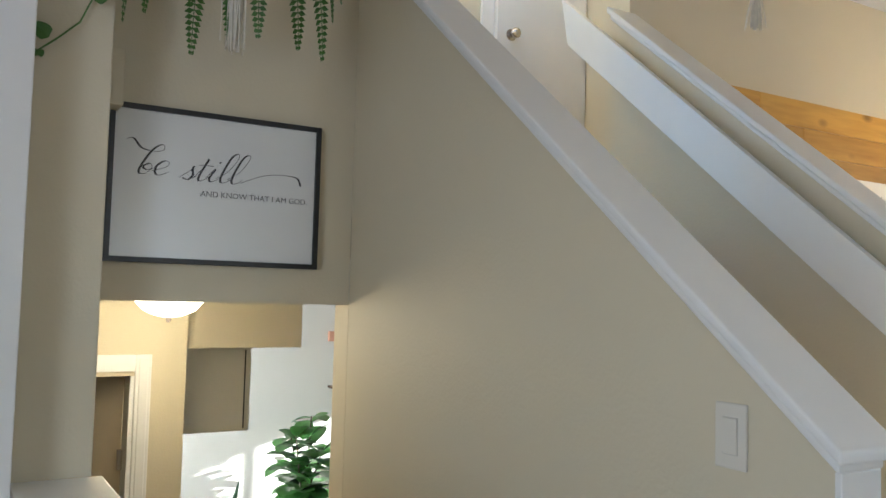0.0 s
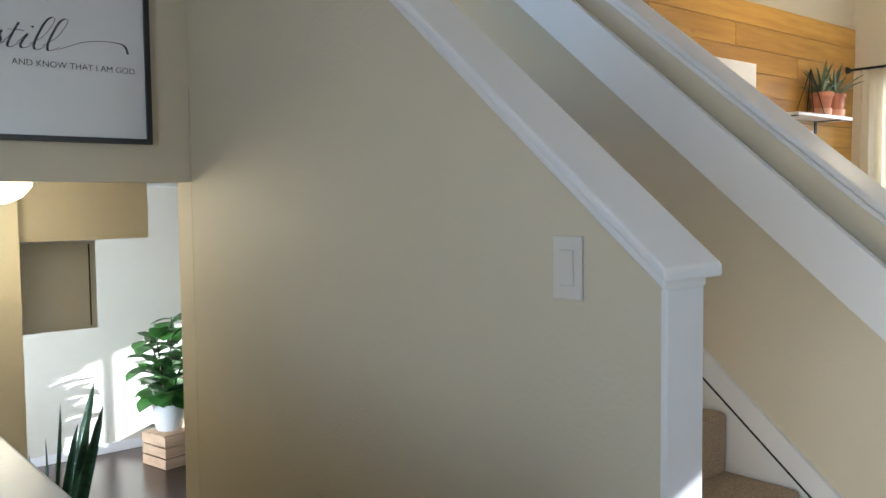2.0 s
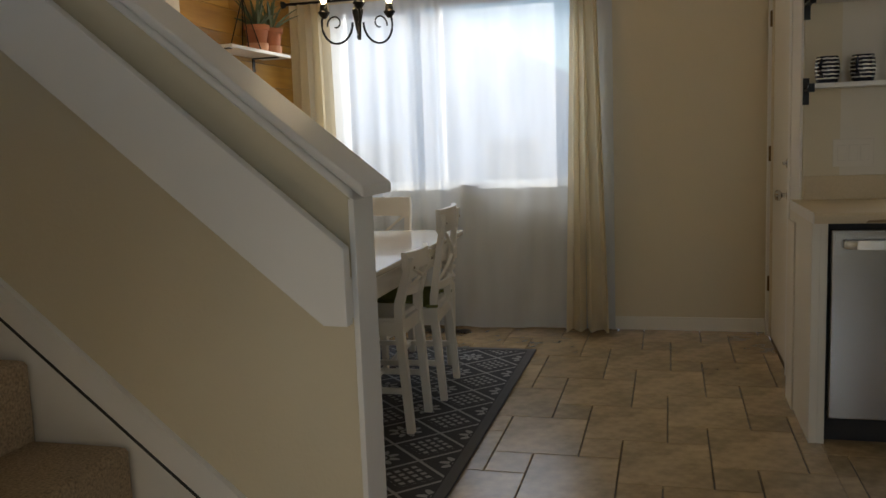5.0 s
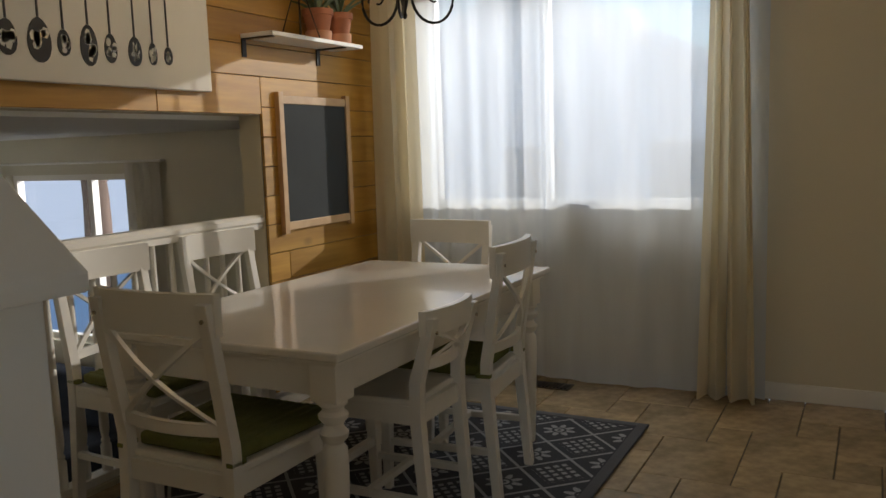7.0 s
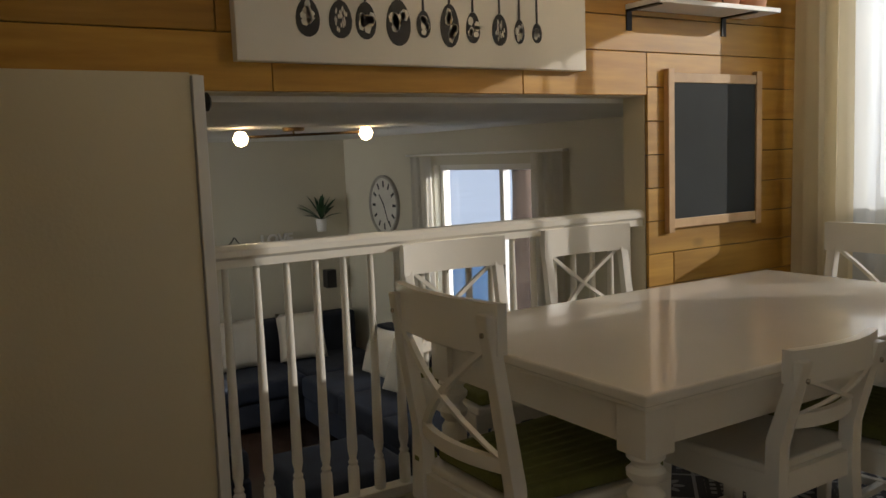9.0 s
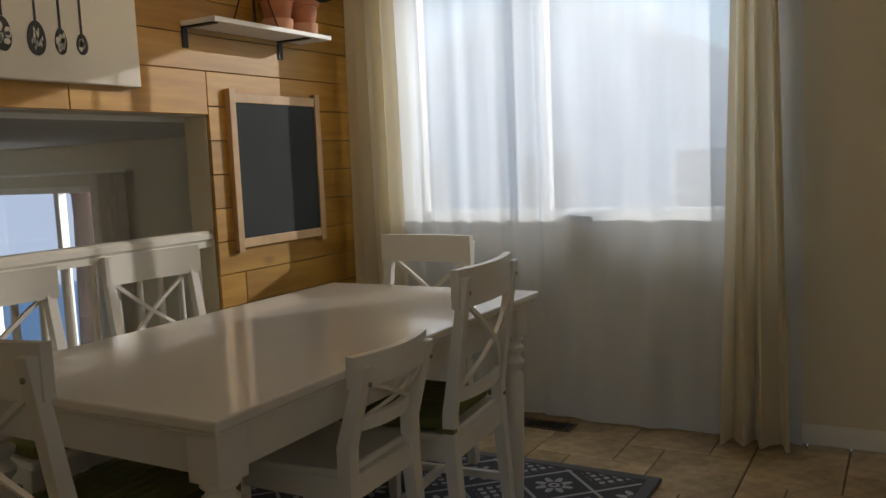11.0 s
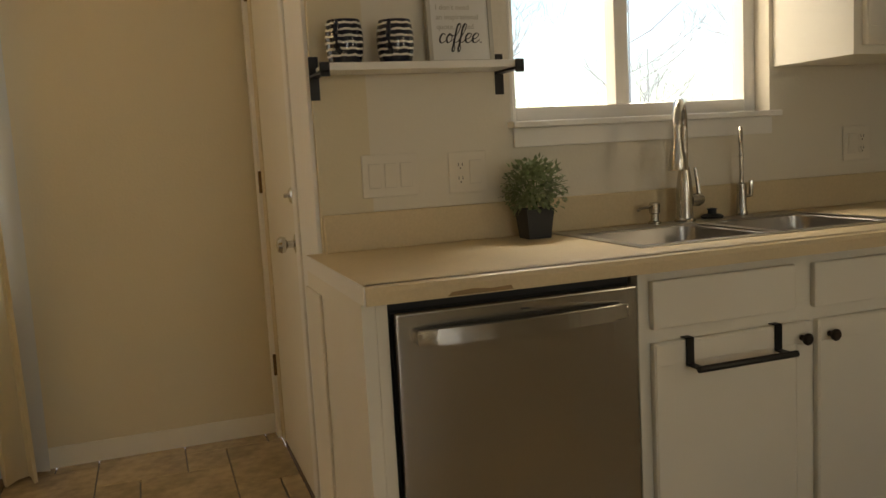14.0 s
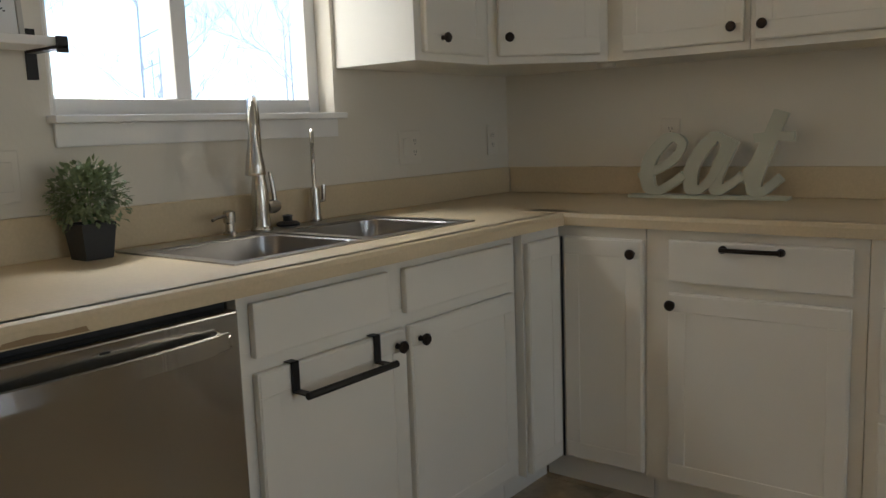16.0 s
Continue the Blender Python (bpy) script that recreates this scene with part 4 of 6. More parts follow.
# chandelier
def chandelier(x, y, z):
    c = empty("chandelier", "wrought iron chandelier with scrolled arms and bare bulbs", "chandelier", (x, y, z))
    part("stem", LA([(.004, 0), (.010, .012), (.006, .025), (.012, .05), (.02, .10), (.028, .14), (.016, .16), (.012, .2), (.012, .27), (.022, .29), (.03, .31), (.034, .40), (.03, .41), (.008, .42), (.008, .46), (.04, .465), (.04, .47), (.005, .475)], 16), M_BLACK, c, "turned dark iron stem", True)
    part("rod", T([(0, 0, .47), (0, 0, CEIL - z - .04)], .006, 8), M_BLACK, c)
    part("canopy", LA([(.06, CEIL - z - .04), (.065, CEIL - z - .01), (.03, CEIL - z)], 16), M_BLACK, c)
    for k in range(3):
        a = radians(203 + 120 * k)
        ca, sa = math.cos(a), math.sin(a)
        pts = []
        for i in range(15):
            t = i / 14
            ang = math.pi + 1.15 * math.pi * t
            r0 = .095 + .085 * math.cos(ang)
            pts.append((ca * (.02 + r0), sa * (.02 + r0), .085 + .095 * math.sin(ang) * (1 if math.sin(ang) < 0 else 1.1)))
        arm = part("arm", T(pts, .0055, 6), M_BLACK, c)
        sc = []
        for i in range(16):
            t = i / 15
            ang = -.2 + 3.3 * math.pi * t / 2
            rr = .045 * (1 - .65 * t)
            sc.append((ca * (.125 + rr * math.cos(ang)), sa * (.125 + rr * math.cos(ang)), .085 + rr * math.sin(ang)))
        part("scroll", T(sc, .004, 6), M_BLACK, c)
        top = []
        for i in range(14):
            t = i / 13
            ang = math.pi * (1.0 - 1.6 * t)
            rr = .03 * (1 - .4 * t)
            top.append((ca * (.055 + rr * math.cos(ang)), sa * (.055 + rr * math.cos(ang)), .215 + rr * math.sin(ang)))
        part("scroll", T(top, .004, 6), M_BLACK, c)
        part("cup", LA([(.010, .10), (.028, .125), (.030, .13), (.020, .14), (.017, .165), (.012, .17)], 12, (ca * .185, sa * .185, .015)), M_BLACK, c)
        part("bulb", LA([(.010, .185), (.014, .20), (.028, .245), (.03, .265), (.024, .285), (.008, .296)], 14, (ca * .185, sa * .185, 0)), M_BULB, c, "glowing clear filament bulb", True)
        bl = new("chandelier_bulb_light", bpy.data.lights.new("chandelier_bulb_light", 'POINT'))
        bl.data.energy, bl.data.color, bl.data.shadow_soft_size = 1.7, (1.0, 0.76, 0.45), .04
        bl.location = (x + ca * .185, y + sa * .185, z + .335)
    return c


chandelier(4.85, 3.345, 1.735)


# ---- window, curtains, door ----
def window_unit(name, x, y0, y1, z0, z1, label, split=.5, mull=.025):
    w = empty(name, label, "window", (x, 0, 0))
    w["kind"] = "structure"
    f = .045
    for nm, b in (("frame", (0, .06, y0, y0 + f, z0, z1)), ("frame", (0, .06, y1 - f, y1, z0, z1)), ("frame", (0, .06, y0 + f, y1 - f, z0, z0 + f)), ("frame", (0, .06, y0 + f, y1 - f, z1 - f, z1))):
        part(nm, B(b, bevel=.003), M_TRIM, w)
    ym = y0 + (y1 - y0) * split
    part("mullion", B((.002, .062, ym - mull, ym + mull, z0 + f, z1 - f), bevel=.003), M_TRIM, w)
    for a, c in ((y0 + f, ym - mull), (ym + mull, y1 - f)):
        p = part("pane", B((.03, .034, a, c, z0 + f, z1 - f)), M_GLASS, w, "clear glass pane")
        p.visible_shadow = False
    return w


window_unit("window_1", EX + .06, 2.40, 4.06, .92, 2.16, "large dining window behind sheer curtains", .574, .014)
window_unit("window_2", KX + .07, -.2, .735, 1.25, 2.05, "sliding kitchen window over the sink", .55)
window_unit("window_3", EX + .06, 6.49, 7.79, -.12, 1.15, "sliding window of the lower room", .34)
# Frame of the made-up window that the south fill shines through.
w5 = empty("window_5", "unseen window frame added round the south fill opening", "window")
w5["kind"] = "structure"
for b in ((1.2, 1.245, 1.1, 2.15), (2.105, 2.15, 1.1, 2.15), (1.245, 2.105, 1.1, 1.145), (1.245, 2.105, 2.105, 2.15), (1.65, 1.70, 1.145, 2.105)):
    part("frame", B((b[0], b[1], KY - .1, KY - .05, b[2], b[3]), bevel=.003), M_TRIM, w5)
window_unit("window_4", -2.47, .2, 1.8, .6, 2.2, "front window of the entry")


def curtain(name, x, y0, y1, z0, z1, folds, amp, material, label, gather=0.0, hem=0.0, seed=0):
    """Hanging cloth in soft folds; gather pulls it together towards the foot."""
    r = random.Random(seed)
    ph = [r.uniform(0, 6.28) for _ in range(4)]
    ny, nz = max(24, int(folds * 8)), 14
    bm = bmesh.new()
    rows = []
    for j in range(nz + 1):
        v = j / nz
        z = z1 + (z0 - z1) * v
        row = []
        for i in range(ny + 1):
            u = i / ny
            yy = y0 + (y1 - y0) * (u + gather * v * (.5 - u))
            a = amp * (.5 + .5 * v ** .5)
            uu = u + .02 * math.sin(5 * u + ph[0]) + .006 * math.sin(3 * v + ph[3])
            dx = a * (math.sin(2 * math.pi * folds * uu + ph[1]) + .45 * math.sin(2 * math.pi * folds * 1.63 * uu + ph[2] + v))
            row.append(bm.verts.new((x + dx, yy, z + (hem * math.sin(7 * u + ph[0]) if j == nz else 0))))
        rows.append(row)
    for a, c in zip(rows, rows[1:]):
        for i in range(ny):
            bm.faces.new((a[i], a[i + 1], c[i + 1], c[i]))
    rows_at = [[v.co.copy() for v in row] for row in rows]
    ob = thing(name, bm, material, label, "curtain", "", True)
    for nm, p, q in (("heading", 0, 1), ("hem", nz - 1, nz)):
        hd = bmesh.new()
        lift = .0025
        for i in range(ny):
            lo = .45 if p == 0 else .7
            c4 = []
            for r0, k in ((p, i), (p, i + 1), (q, i + 1), (q, i)):
                a, c = rows_at[p][k], rows_at[q][k]
                f = (0.0 if r0 == p else lo) if p == 0 else (lo if r0 == p else .995)
                c4.append(hd.verts.new(a.lerp(c, f) - Vector((lift, 0, 0))))
            hd.faces.new(c4)
        bmesh.ops.remove_doubles(hd, verts=hd.verts[:], dist=.0002)
        part(nm, hd, material, ob, "", True)
    return ob


curtain("sheer_curtain", 6.225, 3.32, 4.20, .012, 2.15, 7, .012, M_SHEER, "white sheer curtain hanging to the floor", hem=.006, seed=1)
curtain("sheer_curtain", 6.232, 2.23, 3.34, .012, 2.15, 5, .010, M_SHEER, "white sheer curtain hanging to the floor", hem=.006, seed=2)
curtain("drape", 6.165, 2.318, 2.468, .015, 2.155, 3.2, .045, M_CREAM, "cream cotton drape beside the window", -.75, seed=3)
curtain("drape", 6.165, 4.04, 4.31, .015, 2.155, 3.6, .030, M_CREAM, "cream cotton drape against the plank wall", -.1, seed=4)
rod = empty("curtain_rod", "black metal curtain rod with cone finials", "curtain rod", (6.17, 0, 2.165))
part("rod", T([(0, 2.22, 0), (0, 4.335, 0)], .009, 10), M_BLACK, rod)
for y, s in ((2.22, -1), (4.335, 1)):
    part("finial", LA([(.008, 0), (.014, .01), (.014, .018), (.022, .03), (.030, .055), (.026, .06)], 12, (0, y, 0), Matrix.Rotation(-s * math.pi / 2, 4, 'X')) if s < 0 else LA([(.008, 0), (.02, .012), (.026, .03), (.02, .038)], 12, (0, y, 0), Matrix.Rotation(-math.pi / 2, 4, 'X')), M_BLACK, rod, "", True)
for y in (2.26, 4.30):
    part("wall_bracket", B((0, .135, y - .006, y + .006, -.008, .006)), M_BLACK, rod)
thing("sill_box", B((EX - .04, EX + .02, 3.06, 3.205, .921, .955), bevel=.006), M_DARKGAP, "small dark box on the window ledge", "box")

door = empty("door_1", "white painted outside door, closed", "door", (0, JY, 0))
door["kind"] = "structure"
part("leaf", B((5.37, 6.205, -.045, -.004, .004, 2.04), bevel=.002), M_CAB, door)
for nm, b in (("casing", (5.30, 5.365, -.002, .016, 0, 2.10)), ("casing", (6.21, 6.27, -.002, .016, 0, 2.10)), ("casing", (5.365, 6.21, -.002, .016, 2.045, 2.10)), ("jamb", (5.283, 5.366, -.14, -.001, 0, 2.05)), ("jamb", (6.208, 6.118 + .1, -.14, -.001, 0, 2.05)), ("corner_trim", (KX + .02, 5.28, .0, .012, 0, 2.3))):
    part(nm, B(b, bevel=.003), M_TRIM, door)
part("threshold", B((5.285, 6.115, -.148, -.002, -.012, .016), bevel=.003), M_BRASSH, door, "worn metal threshold")
for z in (.32, 1.09, 1.86):
    part("hinge", B((6.196, 6.216, -.006, .012, z - .045, z + .045), bevel=.003), M_BRASSH, door, "tarnished brass hinge")
part("deadbolt", LA([(.027, 0), (.027, .008), (.018, .014), (.008, .016), (.008, .03), (.003, .032)], 16, (5.46, -.004, 1.06), Matrix.Rotation(-math.pi / 2, 4, 'X')), M_CHROME, door, "chrome deadbolt thumb turn", True)
part("knob", LA([(.032, 0), (.032, .006), (.012, .012), (.012, .03), (.026, .04), (.029, .052), (.022, .064), (.008, .067)], 18, (5.46, -.004, .90), Matrix.Rotation(-math.pi / 2, 4, 'X')), M_CHROME, door, "chrome door knob", True)

tall = empty("shallow_cabinet", "tall shallow cream cabinet beside the wide opening", "cabinet")
part("front", B((2.66, 3.318, 4.20, 4.222, .0, 1.478), bevel=.002), M_WALL, tall)
part("stile", B((3.322, 3.354, 4.192, 4.222, .0, 1.470), bevel=.003), M_TRIM, tall)
part("body", B((2.66, 3.350, 4.224, NW - .021, .0, 1.476)), M_WALL, tall)
part("hook", LA([(.012, 0), (.012, .02), (.026, .03), (.028, .042), (.016, .05)], 14, (3.35, 4.30, 1.405), Matrix.Rotation(math.pi / 2, 4, 'Y')), M_BLACK, tall, "black round hook", True)

# ---- kitchen ----
FX = 4.40      # face of the sink run
FY = -.555     # face of the back run
CH = .914


def panel_door(name, parent, axis, f, a0, a1, z0, z1, out):
    """A raised-edge cabinet front on a face at f; it spans a0..a1 along the wall. out: -1 towards -x, +1 towards +y."""
    bm = bmesh.new()
    t = .019
    if axis == 'x':
        box(bm, min(f, f + out * t), max(f, f + out * t), a0, a1, z0, z1, .005, 2)
    else:
        box(bm, a0, a1, min(f, f + out * t), max(f, f + out * t), z0, z1, .005, 2)
    d = part(name, bm, M_CAB, parent)
    m = .055 if z1 - z0 > .2 else .028
    if a1 - a0 > .13 and z1 - z0 > .2:
        bm = bmesh.new()
        g = f + out * (t + .002)
        o = .012
        if axis == 'x':
            for b in ((a0 + .004, a1 - .004, z1 - m, z1 - .004), (a0 + .004, a1 - .004, z0 + .004, z0 + m), (a0 + .004, a0 + m, z0 + m, z1 - m), (a1 - m, a1 - .004, z0 + m, z1 - m)):
                box(bm, min(g, g - out * .004), max(g, g - out * .004) + .0, b[0], b[1], b[2], b[3], .0015, 1)
        else:
            for b in ((a0 + .004, a1 - .004, z1 - m, z1 - .004), (a0 + .004, a1 - .004, z0 + .004, z0 + m), (a0 + .004, a0 + m, z0 + m, z1 - m), (a1 - m, a1 - .004, z0 + m, z1 - m)):
                box(bm, b[0], b[1], min(g, g - out * .004), max(g, g - out * .004), b[2], b[3], .0015, 1)
        part("moulding", bm, M_CAB, d)
    return d


def knob(parent, x, y, z, axis, out):
    r = Matrix.Rotation(math.pi / 2 * out, 4, 'Y') if axis == 'x' else Matrix.Rotation(-math.pi / 2 * out, 4, 'X')
    return part("knob", LA([(.008, 0), (.006, .010), (.007, .014), (.015, .018), (.016, .024), (.011, .029)], 14, (x, y, z), r), M_BRONZE, parent, "dark bronze knob", True)


# end panel and filler
endp = thing("end_panel", B((4.385, KX, 1.345, 1.375, 0, .872), (4.385, 4.40, 1.318, 1.345, .0, .872), bevel=.002), M_CAB, "white painted panel at the end of the counter", "panel")
part("batten", B((4.80, KX - .003, 1.3755, 1.3835, 0, .83), bevel=.002), M_CAB, endp)

dw = empty("dishwasher", "stainless steel dishwasher under the counter", "dishwasher")
part("body", B((4.42, KX - .03, .715, 1.315, .02, .868)), M_DARKGAP, dw)
part("front", B((4.366, 4.42, .722, 1.308, .11, .845), bevel=.006, seg=3), M_STEEL, dw, "brushed stainless front")
part("toe_kick", B((4.44, 4.46, .72, 1.31, 0, .105)), M_DARKGAP, dw)
bow = [(4.340 - .022 * math.sin(math.pi * k / 12) ** .6, 1.268 - .506 * k / 12) for k in range(13)]
part("handle", P([(x, y) for x, y in bow] + [(x + .014, y) for x, y in bow[::-1]], 'z', .776, .810, .004, 2), M_STEEL, dw, "wide bowed bar handle", True)
for y in (1.258, .772):
    part("handle_mount", B((4.338, 4.368, y - .012, y + .012, .780, .806), bevel=.004), M_STEEL, dw)
part("badge", B((4.3645, 4.366, 1.0, 1.02, .822, .826)), M_DARKGAP, dw)

sinkcab = empty("sink_cabinet", "white cabinet under the sink with two doors", "cabinet")
part("body", B((FX + .001, KX - .01, -.335, .70, .10, .74), (FX + .001, FX + .03, -.335, .70, .74, .872), bevel=.001), M_CAB, sinkcab)
part("toe_kick", B((FX + .06, FX + .08, -.335, .70, 0, .10)), M_CAB, sinkcab)
panel_door("drawer_front", sinkcab, 'x', FX, .25, .672, .727, .845, -1)
panel_door("drawer_front", sinkcab, 'x', FX, -.30, .189, .727, .843, -1)
d1 = panel_door("door", sinkcab, 'x', FX, .198, .672, .125, .695, -1)
d2 = panel_door("door", sinkcab, 'x', FX, -.30, .180, .125, .695, -1)
knob(d1, FX - .021, .235, .655, 'x', -1)
knob(d2, FX - .021, .145, .655, 'x', -1)
towel = empty("towel_bar", "black over-door towel bar on the cabinet", "towel bar")
for y in (.575, .312):
    part("hook", B((FX - .026, FX - .0235, y - .011, y + .011, .632, .700), (FX - .075, FX - .026, y - .011, y + .011, .632, .6355), (FX - .026, FX - .002, y - .011, y + .011, .6975, .7000)), M_BLACK, towel)
part("bar", T([(FX - .075, .588, .634), (FX - .075, .299, .634)], .0085, 10), M_BLACK, towel)

corner = empty("corner_cabinet", "white corner cabinet with a folding door", "cabinet")
part("body", B((FX - .026, KX - .01, KY + .01, -.338, .10, .872), (4.075, FX - .026, KY + .01, FY - .001, .10, .872)), M_CAB, corner)
part("toe_kick", B((FX + .06, FX + .08, -.6, -.338, 0, .10), (4.075, FX + .06, FY - .08, FY - .06, 0, .10)), M_CAB, corner)
panel_door("door", corner, 'x', FX - .027, FY + .024, -.345, .112, .838, -1)
d3 = panel_door("door", corner, 'y', FY, 4.078, FX - .054, .112, .838, 1)
part("gap", B((FX - .052, FX - .047, FY + .019, FY + .0225, .112, .838)), M_DARKGAP, corner)
knob(d3, 4.108, FY + .021, .797, 'y', 1)
drawer = empty("drawer_cabinet", "white base cabinet with one drawer and a door", "cabinet")
part("body", B((3.47, 4.073, KY + .01, FY - .001, .10, .872)), M_CAB, drawer)
part("toe_kick", B((3.47, 4.073, FY - .08, FY - .06, 0, .10)), M_CAB, drawer)
dr = panel_door("drawer_front", drawer, 'y', FY, 3.505, 4.0, .72, .845, 1)
d4 = panel_door("door", drawer, 'y', FY, 3.505, 4.0, .112, .688, 1)
knob(d4, 3.984, FY + .021, .655, 'y', 1)
pull = part("pull", T([(3.838, FY + .02, .825), (3.838, FY + .04, .826), (3.76, FY + .046, .826), (3.682, FY + .04, .826), (3.682, FY + .02, .825)], .0065, 8), M_BRONZE, dr, "dark bronze pull", True)
for x in (3.838, 3.682):
    part("pull_foot", LA([(.012, 0), (.010, .012), (.006, .02)], 12, (x, FY + .019, .825), Matrix.Rotation(-math.pi / 2, 4, 'X')), M_BRONZE, dr)
last = empty("base_cabinet", "white base cabinet continuing along the back wall", "cabinet")
part("body", B((2.3, 3.468, KY + .01, FY - .001, .10, .872)), M_CAB, last)
part("toe_kick", B((2.3, 3.468, FY - .08, FY - .06, 0, .10)), M_CAB, last)
panel_door("drawer_front", last, 'y', FY, 2.96, 3.435, .72, .845, 1)
panel_door("drawer_front", last, 'y', FY, 2.96, 3.435, .42, .70, 1)
panel_door("drawer_front", last, 'y', FY, 2.96, 3.435, .112, .40, 1)

# counter with a cut for the sink
SX0, SX1, SY0, SY1 = 4.462, 4.935, -.225, .648
cf = FX - .066
ctr = empty("countertop", "beige laminate countertop with rolled front edge and backsplash", "countertop")
for b in ((cf + .014, SX0 + .02, -.60, 1.375), (SX1 - .02, KX - .001, KY, 1.375), (SX0 + .02, SX1 - .02, SY1 - .02, 1.375), (SX0 + .02, SX1 - .02, KY, SY0 + .02), (2.3, SX0 + .02, KY, FY + .014)):
    part("slab", B((*b, CH - .038, CH)), M_LAM, ctr)
edge = [(0, CH - .040), (0, CH - .014), (.004, CH - .004), (.014, CH), (.03, CH), (.03, CH - .040)]
part("front_edge", P([(cf + a, z) for a, z in edge], 'y', FY + .03, 1.375), M_LAM, ctr)
part("front_edge", P([(FY + .028 - a, z) for a, z in edge], 'x', 2.3, cf + .03), M_LAM, ctr)
part("backsplash", B((KX - .021, KX - .001, KY + .021, 1.322, CH, CH + .105), bevel=.004), M_LAM, ctr)
part("backsplash", B((2.3, KX - .021, KY + .001, KY + .021, CH, CH + .105), bevel=.004), M_LAM, ctr)
part("end_strip", B((cf + .002, KX - .022, 1.3755, 1.379, CH - .040, CH + .001)), M_TRIM, ctr)
part("worn_patch", P([(1.20, .8765), (1.05, .8765), (1.055, .886), (1.10, .884), (1.14, .888), (1.19, .885)], 'x', cf - .0012, cf + .002), mat("worn_board", (0.28, 0.19, 0.10), 0.8), ctr, "chipped brown patch on the edge")

sink = empty("sink", "stainless steel double bowl sink set in the counter", "sink")
rz = CH + .004
ym = .205
parts = ((SX0, SX0 + .03, SY0, SY1), (SX1 - .085, SX1, SY0, SY1), (SX0 + .03, SX1 - .085, SY0, SY0 + .03), (SX0 + .03, SX1 - .085, SY1 - .03, SY1), (SX0 + .03, SX1 - .085, ym - .016, ym + .016))
part("rim", B(*[(a, b, c, d, CH - .002, rz) for a, b, c, d in parts]), M_SINK, sink)
for y0, y1 in ((SY0 + .03, ym - .016), (ym + .016, SY1 - .03)):
    bm = bmesh.new()
    x0, x1, zb = SX0 + .03, SX1 - .085, CH - .17
    def ring(i, z, r):
        out = []
        for cx, cy, a0 in ((x1 - i - r, y1 - i - r, 0), (x0 + i + r, y1 - i - r, 90), (x0 + i + r, y0 + i + r, 180), (x1 - i - r, y0 + i + r, 270)):
            for k in range(5):
                a = radians(a0 + 22.5 * k)
                out.append(bm.verts.new((cx + r * math.cos(a), cy + r * math.sin(a), z)))
        return out
    rs = [ring(-.004, rz - .001, .03), ring(.004, rz - .008, .05), ring(.012, zb + .03, .05), ring(.03, zb, .04), ring(.11, zb - .004, .03)]
    for a, c in zip(rs, rs[1:]):
        for k in range(20):
            bm.faces.new((a[k], a[(k + 1) % 20], c[(k + 1) % 20], c[k]))
    bm.faces.new(rs[-1])
    part("bowl", bm, M_SINK, sink, "", True)
    part("drain", LA([(.04, 0), (.04, .003), (.025, .003)], 16, ((x0 + x1) / 2, (y0 + y1) / 2, zb - .003)), M_DARKGAP, sink)

fa = empty("kitchen_faucet", "brushed nickel pull-down kitchen faucet", "faucet", (4.90, .205, CH + .004))
part("base", LA([(.032, 0), (.032, .006), (.026, .012), (.024, .05), (.026, .09), (.022, .13), (.017, .16), (.016, .17)], 20), M_NICKEL, fa, "", True)
sd = Vector((-.74, .67, 0)).normalized()
pts = [(0, 0, .16), (0, 0, .29)] + [tuple(sd * (.075 - .075 * math.cos(radians(a))) + Vector((0, 0, .29 + .075 * math.sin(radians(a))))) for a in range(15, 181, 15)]
pts.append(tuple(sd * .153 + Vector((0, 0, .25))))
part("spout", T(pts, .0135, 14), M_NICKEL, fa, "", True)
part("spray_head", LA([(.027, 0), (.028, .006), (.024, .04), (.017, .075), (.0155, .09)], 18, tuple(sd * .156 + Vector((0, 0, .165)))), M_NICKEL, fa, "bell-shaped spray head", True)
part("lever_body", LA([(.02, 0), (.021, .03), (.014, .045), (.004, .048)], 14, (0, -.02, .065), Matrix.Rotation(radians(90), 4, 'X')), M_NICKEL, fa, "", True)
part("lever", T([(0, -.055, .07), (0, -.048, .12), (.0, -.04, .165)], .008, 8, .005), M_NICKEL, fa, "", True)
fb = empty("filter_tap", "slim brushed nickel drinking water tap", "faucet", (4.925, -.03, CH + .004))
part("base", LA([(.018, 0), (.019, .01), (.016, .02), (.015, .10), (.009, .105)], 16), M_NICKEL, fb, "", True)
part("spout", T([(0, 0, .10), (0, 0, .24)] + [tuple(sd * (.025 - .025 * math.cos(radians(a))) + Vector((0, 0, .24 + .04 * math.sin(radians(a))))) for a in range(20, 181, 20)] + [tuple(sd * .052 + Vector((0, 0, .19)))], .0065, 10), M_NICKEL, fb, "", True)
part("lever", T([(0, -.01, .06), (0, -.035, .062), (0, -.038, .11)], .007, 8), M_NICKEL, fb, "", True)
so = empty("soap_dispenser", "brushed nickel soap dispenser on the sink", "soap dispenser", (4.915, .305, CH + .004))
part("base", LA([(.02, 0), (.02, .005), (.013, .010), (.012, .03), (.017, .034), (.017, .062), (.012, .066)], 16), M_NICKEL, so, "", True)
part("nozzle", T([(0, 0, .055), (-.03, .07, .052), (-.035, .082, .048)], .0045, 8), M_NICKEL, so, "", True)
thing("sink_plug", LA([(.034, 0), (.036, .006), (.028, .012), (.014, .014), (.014, .026), (.017, .03), (.004, .033)], 18, (4.925, .085, CH + .004)), M_POTB, "black rubber sink stopper on the rim", "stopper", smooth=True)

